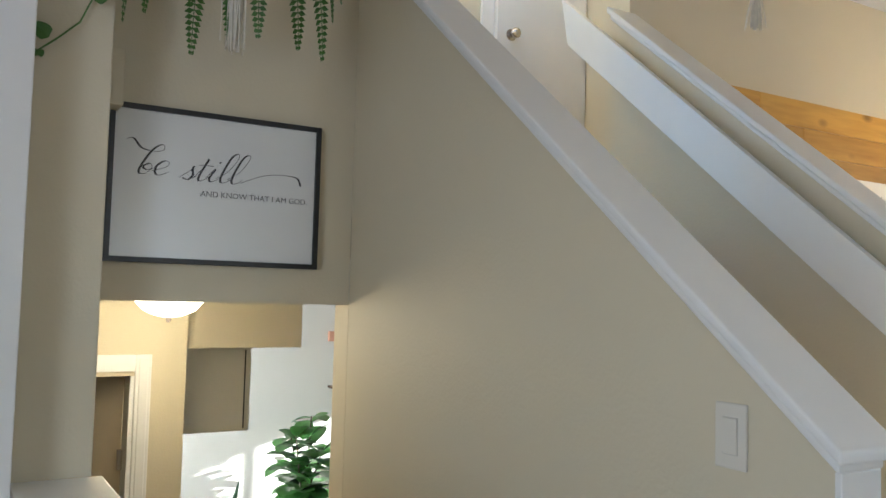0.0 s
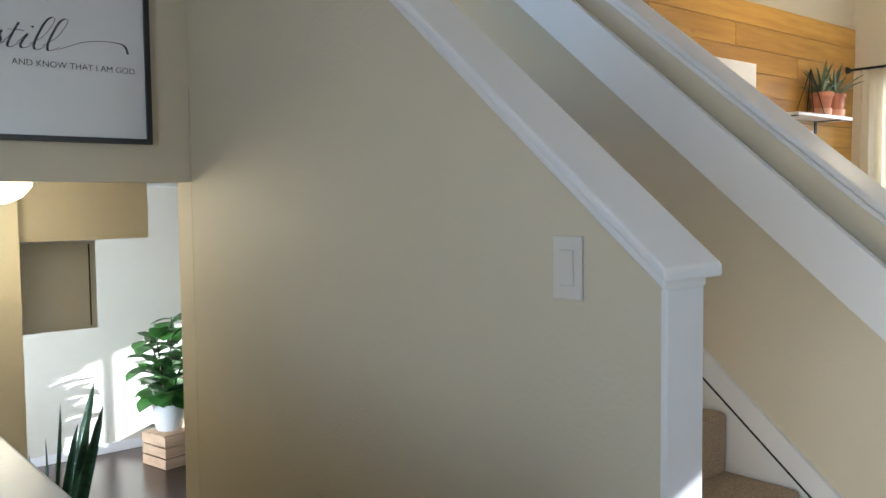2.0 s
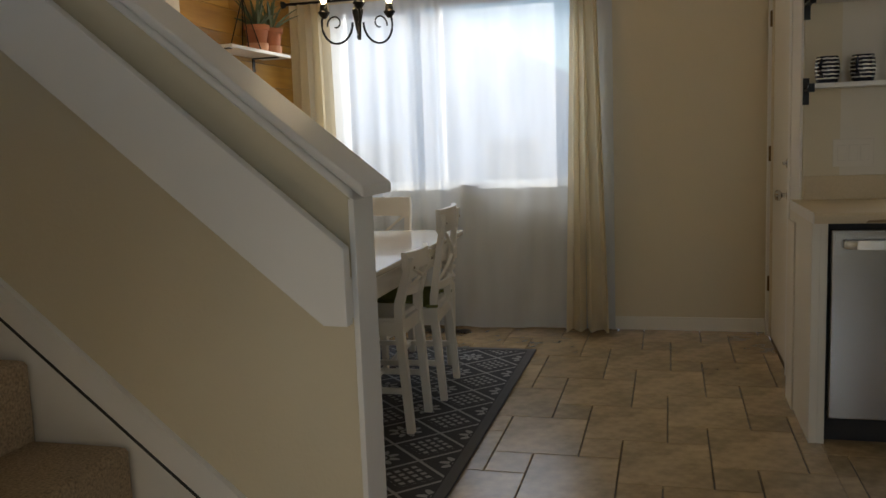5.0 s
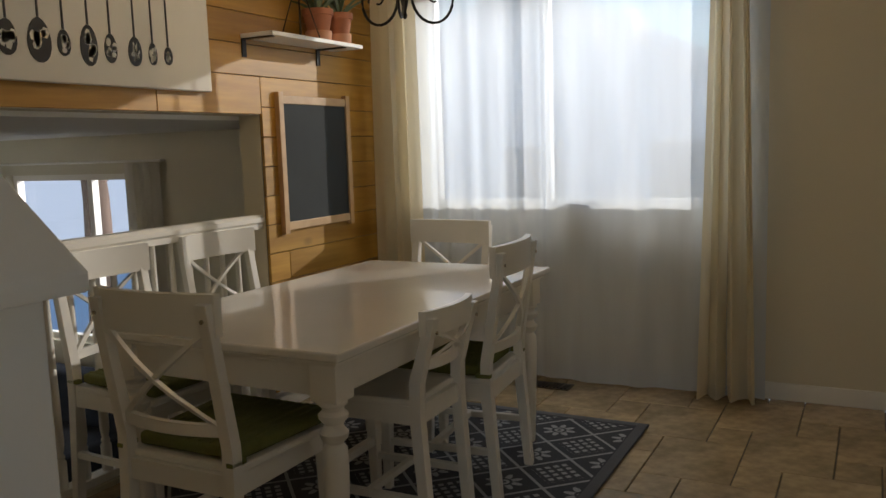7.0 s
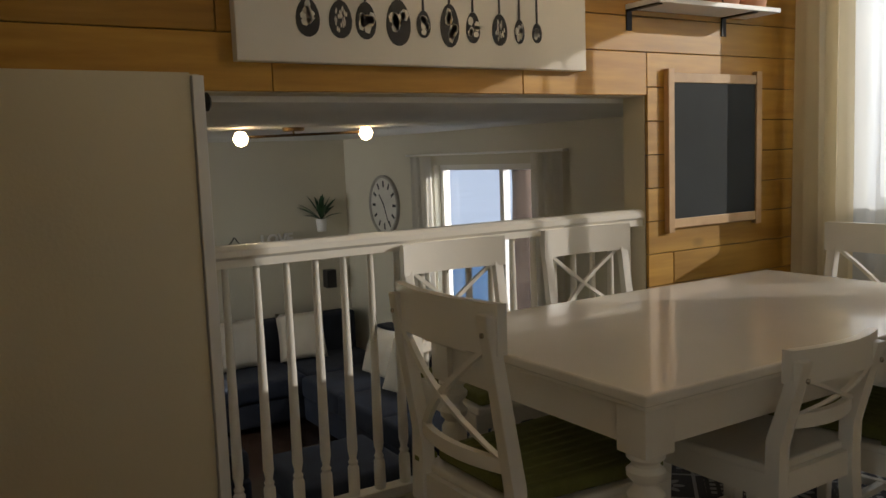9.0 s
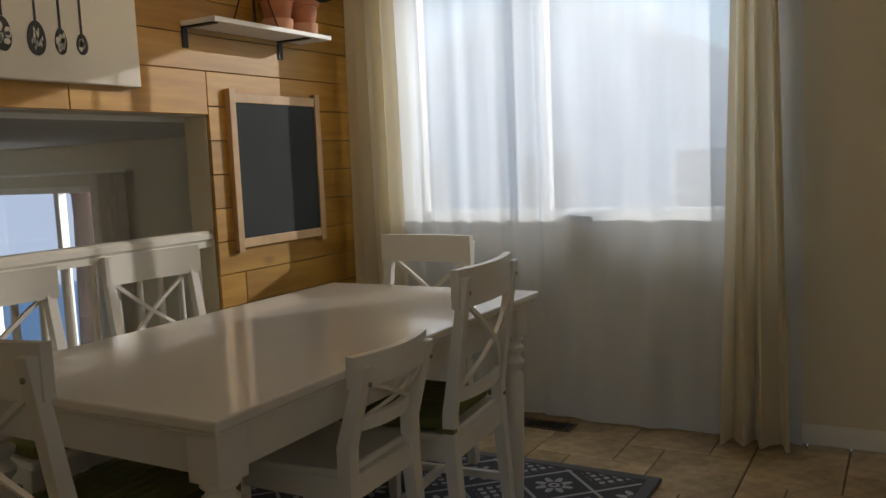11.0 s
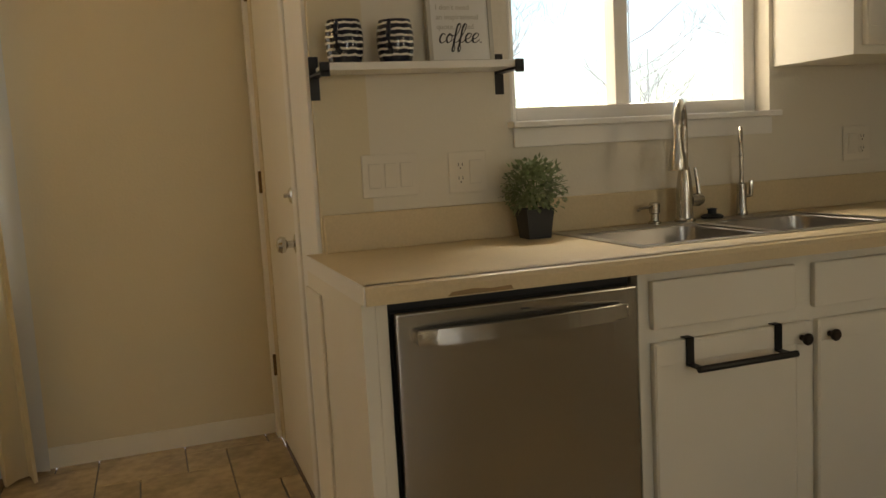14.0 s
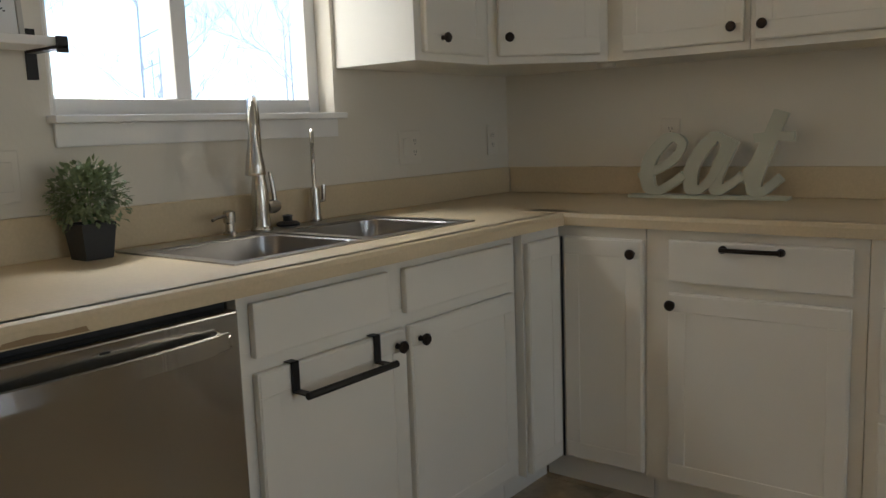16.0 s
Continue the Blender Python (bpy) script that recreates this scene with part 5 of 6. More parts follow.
# upper cabinets
UB, UT = 1.392, 2.30
u1 = empty("upper_cabinet", "white wall cabinet beside the kitchen window", "cabinet")
part("body", B((4.655, KX - .001, -.598, -.215, UB, UT), bevel=.002), M_CAB, u1)
d = panel_door("door", u1, 'x', 4.655, -.56, -.245, UB + .025, UT - .03, -1)
knob(d, 4.634, -.325, UB + .07, 'x', -1)
u2 = empty("upper_corner_cabinet", "white diagonal corner wall cabinet", "cabinet")
part("body", P([(4.655, -.60), (KX - .001, -.60), (KX - .001, KY + .001), (4.36, KY + .001), (4.36, -.885)], 'z', UB, UT, .002, 1), M_CAB, u2)
ang = math.atan2(-.285, -.295)
dg = panel_door("door", u2, 'y', 0, -.175, .175, UB + .025, UT - .03, 1)
dg.matrix_basis = pose(4.5075, -.7425, 0, 0, 0, math.degrees(ang) + 180 - 0) @ pose(0, .001, 0)
knob(dg, .14, .021, UB + .085, 'y', 1)
for x0, x1, kx in ((3.90, 4.30, 3.93), (3.47, 3.868, 3.838), (3.035, 3.44, 3.07)):
    u = empty("upper_cabinet", "white wall cabinet on the kitchen back wall", "cabinet", group="upper cabinets")
    part("body", B((x0 - .015, x1 + .015 if x1 < 4.2 else 4.359, KY + .001, -.885, UB, UT), bevel=.001), M_CAB, u)
    d = panel_door("door", u, 'y', -.885, x0, x1, UB + .025, UT - .03, 1)
    knob(d, kx, -.864, UB + .07, 'y', 1)
thing("puck_light", LA([(.03, 0), (.034, .01), (.034, .016)], 16, (4.40, -.95, UB - .016)), M_PLATE, "small white light under the wall cabinet", "light")

# shelves beside the window
for z, nm in ((1.402, 0), (1.768, 1)):
    s = empty("wall_shelf", "pale wooden wall shelf on black steel brackets", "shelf", (0, 0, 0), 0, "kitchen shelves")
    part("board", B((KX - .135, KX - .002, .765, 1.312, z - .004, z + .016), bevel=.002), M_TRIM, s)
    for y in (1.318, .774):
        part("bracket", B((KX - .006, KX - .0005, y - .013, y + .013, z - .070, z + .046), (KX - .150, KX - .006, y - .013, y + .013, z - .011, z - .004), (KX - .150, KX - .145, y - .013, y + .013, z - .020, z + .016), bevel=.001), M_BLACK, s, "black steel bracket")


def mug(x, y, z, rz):
    m = empty("mug", "glossy navy and cream striped mug on the shelf", "mug", (x, y, z), rz, "striped mugs")
    n, rings = 28, 26
    prof = [.037 + .013 * math.sin(math.pi * (.12 + .72 * i / rings)) for i in range(rings + 1)]
    H = .112
    part("body", LA([(r, H * i / rings) for i, r in enumerate(prof)] + [(prof[-1] - .004, H), (prof[-1] - .006, .02)], n), M_NAVYG, m, "", True)
    for k in range(6):
        zz = .016 + k * .0165
        bm = bmesh.new()
        a, c = [], []
        for i in range(n * 2):
            t = math.pi * i / n
            w = .0012 * math.sin(9 * t + k) + .0008 * math.sin(23 * t)
            for lst, dz in ((a, 0), (c, .0058)):
                zq = zz + dz + w * (1 if dz else .6)
                rr = .037 + .013 * math.sin(math.pi * (.12 + .72 * zq / H)) + .0006
                lst.append(bm.verts.new((rr * math.cos(t), rr * math.sin(t), zq)))
        for i in range(n * 2):
            q = (i + 1) % (n * 2)
            bm.faces.new((a[i], a[q], c[q], c[i]))
        part("stripe", bm, M_CREAMG, m, "cream glaze stripe" if k == 0 else "", True)
    part("handle", T([(.046, 0, .09), (.064, 0, .096), (.076, 0, .068), (.067, 0, .036), (.046, 0, .026)], .007, 8), M_NAVYG, m, "", True)
    return m


mug(4.905, 1.247, 1.418, 150)
mug(4.905, 1.108, 1.418, 150)
sg = empty("coffee_sign", "small framed coffee sign leaning on the shelf", "sign")
sg.matrix_basis = pose(4.955, .90, 1.419, 90, 0, -90) @ pose(0, 0, 0, -4, 0, 0)
part("panel", B((-.088, .088, .008, .215, -.006, .004)), M_PAPER, sg)
for b in ((-.098, -.086, 0, .225), (.086, .098, 0, .225), (-.086, .086, 0, .010), (-.086, .086, .213, .225)):
    part("frame", B((b[0], b[1], b[2], b[3], -.008, .010), bevel=.001), M_GREYINK, sg, "weathered grey frame")
script("lettering", "coffee.", .026, 1.35, .25, .0022, .0052, .0006, M_INK, sg, pose(-.066, .058, .0046), "black script word")
for i, ln in enumerate(("I don't need", "an inspirational", "quote. I need")):
    text("lettering", ln, .021, M_GREYINK, sg, pose(-.07, .15 - .027 * i, .0046), 0, 0)


def wall_plate(x, y, z, gangs, label, way=(-1, 0), w=None, outlets=()):
    """A switch or outlet plate; local x runs along the wall, local y up, local z out of it."""
    e = empty("wall_plate", label, "switch" if not outlets else "outlet")
    rz = {(-1, 0): -90, (0, 1): 180, (0, -1): 0}[way]
    e.matrix_basis = pose(x, y, z, 90, 0, rz)
    W = .072 + .046 * (gangs - 1)
    part("plate", P([(-W / 2, -.06), (W / 2, -.06), (W / 2, .06), (-W / 2, .06)], 'z', 0.0005, .006, .003, 2), M_PLATE, e)
    for g in range(gangs):
        cx = (g - (gangs - 1) / 2) * .046
        if g in outlets:
            for s in (-1, 1):
                part("socket", LA([(.016, .006), (.016, .0075)], 16, (cx, s * .02, 0)), M_PLATE, e)
                part("slot", B((cx - .007, cx - .005, s * .02 - .001, s * .02 + .008, .0072, .0082), (cx + .005, cx + .007, s * .02 - .001, s * .02 + .008, .0072, .0082), (cx - .002, cx + .002, s * .02 - .010, s * .02 - .006, .0072, .0082)), M_DARKGAP, e)
        else:
            part("rocker", P([(-.033, .0062), (-.033, .0075), (0, .0095), (.033, .0115), (.033, .0062)], 'x', cx - .0165, cx + .0165, .0008, 1), M_PLATE, e)
            # Darker sheet under the rocker paints the thin shadow round its edge.
            part("rocker_shadow", B((cx - .0175, cx + .0175, -.0345, .0345, .0056, .0066)), M_ROCKER_SHADE, e)
    return e


wall_plate(KX - .0005, 1.122, 1.117, 3, "white three-gang rocker switch plate")
wall_plate(KX - .0005, .888, 1.113, 2, "white plate with an outlet and a rocker switch", outlets=(0,))
wall_plate(KX - .0005, -.567, 1.125, 2, "white plate with an outlet and a rocker switch", outlets=(1,))
wall_plate(KX - .0005, -1.09, 1.135, 1, "white outlet plate near the corner", outlets=(0,))
wall_plate(4.27, KY + .0005, 1.135, 1, "white outlet plate behind the sign", (0, 1), outlets=(0,))
wall_plate(AX0 - .0005, 2.66, 1.152, 1, "white rocker light switch on the stair wall", (-1, 0))

# window trim of the kitchen
structure("window_trim", B((KX - .045, KX + .07, -.215, .752, 1.232, 1.25), (KX - .013, KX, -.2, .738, 1.175, 1.232), (KX - .0005 + .0, KX + .001, .735, .74, 1.25, 2.25), bevel=.003), M_TRIM, "white sill and apron of the kitchen window")

bp = empty("artificial_boxwood", "small artificial boxwood in a black square pot on the counter", "plant", (4.885, .728, CH))
bm = bmesh.new()
v = [[bm.verts.new((a * r, b * r, z)) for a, b in ((-1, -1), (1, -1), (1, 1), (-1, 1))] for r, z in ((.034, 0), (.043, .085), (.038, .085), (.036, .07))]
for p, q in zip(v, v[1:]):
    for i in range(4):
        bm.faces.new((p[i], p[(i + 1) % 4], q[(i + 1) % 4], q[i]))
bm.faces.new(v[0]), bm.faces.new(v[-1])
part("pot", bm, M_POTB, bp)
r = random.Random(5)
bm = bmesh.new()
for k in range(1300):
    a, e = r.uniform(0, 6.283), math.asin(r.uniform(-.85, 1))
    q = .084 * r.uniform(.45, 1.0) * (1 + .12 * math.sin(5 * a))
    d = Vector((math.cos(a) * math.cos(e), math.sin(a) * math.cos(e), math.sin(e)))
    p = Vector((0, 0, .145)) + Vector((d.x * q * 1.05, d.y * q * 1.05, d.z * q * .95))
    w = (d + Vector((r.uniform(-.7, .7), r.uniform(-.7, .7), r.uniform(-.7, .7)))).normalized()
    leaf(bm, p, w, r.uniform(.013, .019), .0115, .3, 2, point=.6)
part("foliage", bm, M_BOXW, bp)["kind"] = "stuff"
bm = bmesh.new()
for k in range(10):
    a, e = k * 2.4, r.uniform(.2, 1.4)
    tube(bm, [(0, 0, .08), (.05 * math.cos(a) * math.cos(e), .05 * math.sin(a) * math.cos(e), .13 + .05 * math.sin(e))], .0014, 5)
part("twigs", bm, M_LEAF2, bp)

eat = empty("eat_sign", "pale green wooden word sign on the counter", "sign")
eat.matrix_basis = pose(4.375, -1.09, CH, 0, 0, 180)
part("base", B((0, .56, -.03, .03, 0, .012), bevel=.002), M_SIGN, eat)
for ch, x in (("e", .065), ("a", .225), ("t", .435)):
    script("letter", ch, .185 if ch != "t" else .165, 1.25, .30, .030, .050, .018, M_SIGN, eat, pose(x - .02, .009, .026, 90, 0, 0))

# ---- entry and stair things ----
pic = empty("framed_print", "white typographic print in a thin black frame", "picture", (0, NW, 0))
PX0, PX1, PZ0, PZ1 = .450, 1.158, 1.473, 1.977
part("print", B((PX0 + .012, PX1 - .012, -.018, -.014, PZ0 + .012, PZ1 - .012)), M_PAPER, pic)
for b in ((PX0, PX0 + .017, PZ0, PZ1), (PX1 - .017, PX1, PZ0, PZ1), (PX0 + .017, PX1 - .017, PZ0, PZ0 + .017), (PX0 + .017, PX1 - .017, PZ1 - .017, PZ1)):
    part("frame", B((b[0], b[1], -.030, 0, b[2], b[3]), bevel=.0015), M_BLACKF, pic)
gp = part("glazing", B((PX0 + .017, PX1 - .017, -.0215, -.0205, PZ0 + .017, PZ1 - .017)), M_PICGLASS, pic, "clear picture glass")
gp.visible_shadow = False
UPR = pose(0, 0, 0, 90, 0, 0)
script("lettering", "-be", .047, 1.62, .42, .0018, .0074, .0006, M_INK, pic, pose(.540, -.0187, 1.756) @ UPR, "black script lettering")
script("lettering", "still~", .047, 1.62, .42, .0018, .0074, .0006, M_INK, pic, pose(.676, -.0187, 1.750) @ UPR)
text("lettering", "AND KNOW THAT I AM GOD.", .0272, M_INK, pic, pose(.742, -.0193, 1.699) @ UPR, 0, -.0002, 1.0)
thing("door_chime", B((.426, .473, 4.26, 4.37, 1.945, 2.12), bevel=.004), M_WALL, "cream painted box on the wall end", "box")

fern = empty("hanging_fern", "green fern in a macrame hanger above the stairwell", "plant", (.70, 3.90, 2.06))
bm = bmesh.new()
r = random.Random(2)
for k in range(44):
    x, y = r.gauss(0, .011), r.gauss(0, .011)
    tube(bm, [(x * .4, y * .4, .32), (x, y, .14), (x + r.gauss(0, .003), y, r.uniform(0, .03))], .0028, 5)
part("tassel", bm, M_ROPE, fern, "cream cotton rope tassel")
part("pot", LA([(.05, .34), (.09, .37), (.10, .48), (.092, .48), (.085, .42)], 20), M_POTW, fern, "", True)
for k in range(4):
    a = radians(45 + 90 * k)
    part("rope", T([(0, 0, .32), (.105 * math.cos(a), .105 * math.sin(a), .42), (.10 * math.cos(a), .10 * math.sin(a), .5), (0, 0, CEIL - 2.06)], .004, 6), M_ROPE, fern)
for k in range(20):
    a = k * 2.4 + r.uniform(-.2, .2)
    bm = bmesh.new()
    p = Vector((.05 * math.cos(a), .05 * math.sin(a), .47))
    d = Vector((math.cos(a), math.sin(a), r.uniform(.5, 1.1))).normalized()
    ln = r.uniform(.46, .64)
    stem = []
    for i in range(32):
        stem.append(tuple(p))
        s = d.cross(Vector((0, 0, 1))).normalized()
        lw = .040 * math.sin(math.pi * min(1, (i + 2) / 34)) ** .6
        if i > 2:
            for q in (-1, 1):
                leaf(bm, p, s * q + d * .3, lw, .017, .25, 2, up=d.cross(s), point=.4)
        p = p + d * ln / 32
        d = (d + Vector((0, 0, -.15))).normalized()
    tube(bm, stem, .0015, 5)
    part("frond", bm, M_LEAF2, fern)

vine = empty("pothos_vine", "trailing pothos vine on the wall end", "plant", (.28, 4.185, 2.12))
part("stem", T([(.10, -.02, .30), (.09, -.012, .13), (.05, -.012, .03), (-.01, -.012, -.03), (-.055, -.012, -.07)], .0028, 6), M_LEAF2, vine)
for x, z, wx, wz, L in ((.085, .10, .5, .4, .05), (-.03, -.03, -.8, .7, .06), (-.055, -.07, -.6, -.6, .03), (-.052, -.068, .3, -.9, .025), (.09, .18, 1, .2, .06), (.095, .26, -.8, .2, .06)):
    part("leaf", leaf(bmesh.new(), (x, -.014, z), (wx, -.35, wz), L, L * .8, .4, 6, up=(0, -1, .1), point=.55, wide=.35), M_LEAF2, vine)
part("tendril", T([(.10, -.02, .30), (.10, 0.0, .6)], .002, 5), M_LEAF2, vine)

mac = empty("macrame_hanging", "cream macrame tassel hanging from the ceiling", "hanging", (2.55, 3.62, 2.40))
bm = bmesh.new()
for k in range(30):
    x, y = r.gauss(0, .009), r.gauss(0, .009)
    tube(bm, [(x * .3, y * .3, .16), (x, y, .07), (x * 1.3, y * 1.3, r.uniform(0, .012))], .0026, 5)
part("tassel", bm, M_ROPE, mac)
part("knot", LA([(.004, .14), (.012, .15), (.012, .165), (.004, .175)], 10), M_ROPE, mac)
part("cord", T([(0, 0, .17), (0, 0, CEIL - 2.40)], .004, 6), M_ROPE, mac)

# upper landing door
ud = empty("door_2", "white upstairs door with a brushed knob", "door", (0, 5.5, UP))
ud["kind"] = "structure"
part("leaf", B((2.64, 3.29, -.045, -.001, .01, 2.03), bevel=.002), M_TRIM, ud)
part("casing", B((2.55, 2.635, -.02, -.0005, 0, 2.1), bevel=.003), M_TRIM, ud)
part("casing", B((2.635, 3.29, -.02, -.0005, 2.035, 2.1), bevel=.003), M_TRIM, ud)
part("knob", LA([(.034, 0), (.034, .006), (.013, .012), (.013, .03), (.028, .04), (.031, .055), (.022, .068), (.008, .072)], 18, (2.735, -.045, 1.21), Matrix.Rotation(math.pi / 2, 4, 'X')), M_NICKEL, ud, "brushed metal knob", True)

ul = empty("landing_lamp", "flush ceiling lamp with a warm glass bowl", "lamp", (2.0, 4.95, 4.05))
part("bowl", LA([(.008, .008), (.05, .014), (.10, .035), (.135, .075), (.14, .10)], 24), M_LAMPG, ul, "glowing frosted glass bowl", True)
part("pan", LA([(.145, .10), (.15, .12), (.10, .15)], 24), M_BRONZE, ul)
ulp = new("landing_lamp_light", bpy.data.lights.new("landing_lamp_light", 'POINT'))
ulp.data.energy, ulp.data.color, ulp.data.shadow_soft_size = 4, (1.0, 0.72, 0.36), .1
ulp.location = (2.0, 4.95, 3.93)

# ---- lower room ----
ld = empty("door_3", "open lower hall door in a moulded white frame", "door", (0, 5.5, LOW))
ld["kind"] = "structure"
dl = part("leaf", B((-.73, 0, 0, .035, .01, 2.03), bevel=.002), mat("warm_door_paint", (0.72, 0.62, 0.46), 0.5), ld)
dl.matrix_basis = pose(.755, .125, 0, 0, 0, -62)
for b in ((.775, .845, -.018, -.0005, 0, 2.145), (-.09, -.025, -.018, -.0005, 0, 2.145), (-.025, .775, -.018, -.0005, 2.07, 2.145), (.79, .83, -.026, -.018, 0, 2.13)):
    part("casing", B(b, bevel=.004), M_TRIM, ld)
part("jamb", B((.757, .7795, -.0005, .13, 0, 2.05)), M_TRIM, ld)
part("hinge", B((.735, .757, .1, .118, 1.62, 1.71)), M_NICKEL, ld)
# Partition added to stop the west fill lamp from reaching the door leaf.
structure("wall_lower_store", B((-1.2, .90, 6.4, 6.5, LOW, LC)), M_YELLOW, "added partition that keeps the west fill light off the hall door")
structure("soffit", B((.9, 1.60, 5.62, 5.76, 1.112, LC), (-1.2, .9, 5.62, 5.72, 1.3, LC)), M_YELLOW, "boxed soffit under the lower ceiling")
structure("wall_lower_hall_end", B((.90, 1.0, 5.62, 6.3, LOW, LC)), M_YELLOW, "return of the lower hall wall")
duct = thing("wall_cabinet", B((1.001, 1.466, 6.0, 6.3, .645, 1.09), bevel=.003), M_WALL2, "pale painted boxed duct on the wall", "duct box")
part("edge_strip", B((1.430, 1.436, 5.994, 6.0, .66, 1.075)), M_DARKGAP, duct, "thin dark joint of the box")
part("top_board", B((.999, 1.47, 5.99, 6.3, 1.088, 1.10)), M_TRIM, duct)
lamp = empty("ceiling_lamp", "flush ceiling lamp with a frosted glass bowl", "lamp", (.80, 5.0, 1.27))
part("bowl", LA([(.008, .008), (.05, .014), (.10, .035), (.135, .075), (.14, .10)], 28), M_LAMPG, lamp, "glowing frosted glass bowl", True)
part("finial", LA([(.003, -.012), (.008, -.006), (.012, .004), (.02, .010), (.005, .012)], 14), M_BRONZE, lamp, "", True)
part("pan", LA([(.145, .10), (.15, .12), (.10, .15)], 28), M_BRONZE, lamp)
pl = new("lower_hall_lamp", bpy.data.lights.new("lower_hall_lamp", 'POINT'))
pl.data.energy, pl.data.color, pl.data.shadow_soft_size = 2.7, (1.0, 0.80, 0.48), .1
pl.location = (.80, 5.0, 1.20)

crate = empty("wooden_crate", "pale pine slatted crate on the dark floor", "crate", (2.78, 8.80, LOW), 12)
for z in (.0, .098, .196):
    for y in (-.17, .17):
        part("slat", B((-.02, .44, y - .008, y + .008, z + .004, z + .088), bevel=.002), M_PINE, crate)
    for x in (-.012, .432):
        part("slat", B((x - .008, x + .008, -.16, .16, z + .004, z + .088), bevel=.002), M_PINE, crate)
for y in (-.11, 0, .11):
    part("slat", B((-.02, .44, y - .05, y + .05, .284, .298), bevel=.002), M_PINE, crate)
fig = empty("fiddle_leaf_fig", "fiddle leaf fig in a white pot on the crate", "plant", (2.93, 8.86, LOW + .298))
part("pot", LA([(.10, 0), (.115, .02), (.145, .24), (.138, .24), (.125, .20)], 26), M_POTW, fig, "white ceramic pot", True)
r = random.Random(11)
for k in range(4):
    a = k * 1.7 + .4
    q = .05 + .08 * (k > 0)
    h = (1.0, .80, .86, .70)[k]
    pts = [(0, 0, .18), (q * .5 * math.cos(a), q * .5 * math.sin(a), .4), (q * 1.3 * math.cos(a), q * 1.3 * math.sin(a), h)]
    part("stem", T(pts, .011, 8, .006), M_BARK, fig)
    for i in range(24):
        u = .20 + .82 * i / 23
        p = Vector(pts[0]).lerp(Vector(pts[1]), min(1, u * 2)) if u < .5 else Vector(pts[1]).lerp(Vector(pts[2]), min(1, u * 2 - 1))
        b = i * 2.4 + k
        e = r.uniform(-.1, .7) + .6 * max(0, u - .8)
        L = r.uniform(.22, .33) * (1.05 - .3 * u)
        part("leaf", leaf(bmesh.new(), p, (math.cos(b) * math.cos(e), math.sin(b) * math.cos(e), math.sin(e)), L * 1.15, L * .72, r.uniform(.3, 1.0), 7, point=.45, fold=.10, wide=.62), M_LEAF, fig, "", True)
# upright leaves in a loose clump
snake = empty("snake_plant", "tall snake plant with upright dark leaves", "plant", (1.36, 6.75, LOW))
part("pot", LA([(.10, 0), (.12, .02), (.13, .24), (.12, .24)], 20), M_POTB, snake, "", True)
for k in range(14):
    a = k * 2.4
    h = (1.28, 1.06, 1.0, 1.12, .92, 1.16, .88, .96, 1.05, .84, 1.1, .9, 1.02, .8)[k]
    q = .05 + .035 * (k % 3)
    part("leaf", leaf(bmesh.new(), (q * math.cos(a), q * math.sin(a), .22), (.24 * math.cos(a), .24 * math.sin(a), 1), h - .2, .066, .02, 8, up=(math.sin(a), -math.cos(a), 0), point=.5, fold=.2, wide=.45), M_SNAKE, snake)
wall_plate(2.352, FARY - .001, -.74, 1, "white outlet plate in the lower room", (0, -1), outlets=(0,))
thing("dark_shelf", B((1.001, 1.03, 6.35, 6.7, -.9, -.05), bevel=.004), M_BLACKF, "dark narrow cabinet edge beside the hall wall", "cabinet")
thing("small_shelf", B((3.40, 3.9, 9.36, FARY - .001, .43, .455), bevel=.003), M_DARKFLOOR, "dark wooden shelf on the far wall", "shelf")
thing("wood_plaque", B((3.385, 3.6, 9.46, FARY - .001, .90, 1.0), bevel=.003), M_TERRA2, "small wooden plaque on the far wall", "plaque")


def sofa_piece(name, label, x0, x1, y0, y1, back=None):
    s = empty(name, label, "sofa")
    part("base", B((x0, x1, y0, y1, LOW + .05, LOW + .26), bevel=.03, seg=3), M_NAVY, s, "", True)
    n = max(1, round((max(x1 - x0, y1 - y0)) / .75))
    for k in range(n):
        if x1 - x0 > y1 - y0:
            a, c = x0 + (x1 - x0) * k / n, x0 + (x1 - x0) * (k + 1) / n
            part("seat_cushion", B((a + .005, c - .005, y0 - .02, y1 - .2 if back else y1, LOW + .26, LOW + .44), bevel=.05, seg=4), M_NAVY, s, "", True)
        else:
            a, c = y0 + (y1 - y0) * k / n, y0 + (y1 - y0) * (k + 1) / n
            part("seat_cushion", B((x0 - .02, x1 - .2 if back else x1, a + .005, c - .005, LOW + .26, LOW + .44), bevel=.05, seg=4), M_NAVY, s, "", True)
    if back == 'y':
        part("backrest", B((x0, x1, y1 - .2, y1, LOW + .26, LOW + .80), bevel=.05, seg=4), M_NAVY, s, "", True)
    if back == 'x':
        part("backrest", B((x1 - .2, x1, y0, y1, LOW + .26, LOW + .80), bevel=.05, seg=4), M_NAVY, s, "", True)
    return s


sofa_piece("sofa_section", "dark navy sofa section along the far wall", 3.7, 6.2, 8.5, 9.4, 'y')
sofa_piece("sofa_section", "dark navy sofa section under the window", 5.3, 6.2, 6.3, 8.45, 'x')
sofa_piece("ottoman", "dark navy upholstered ottoman", 4.35, 5.05, 6.1, 6.8)
sofa_piece("ottoman", "dark navy upholstered ottoman", 3.75, 4.3, 6.9, 7.6)


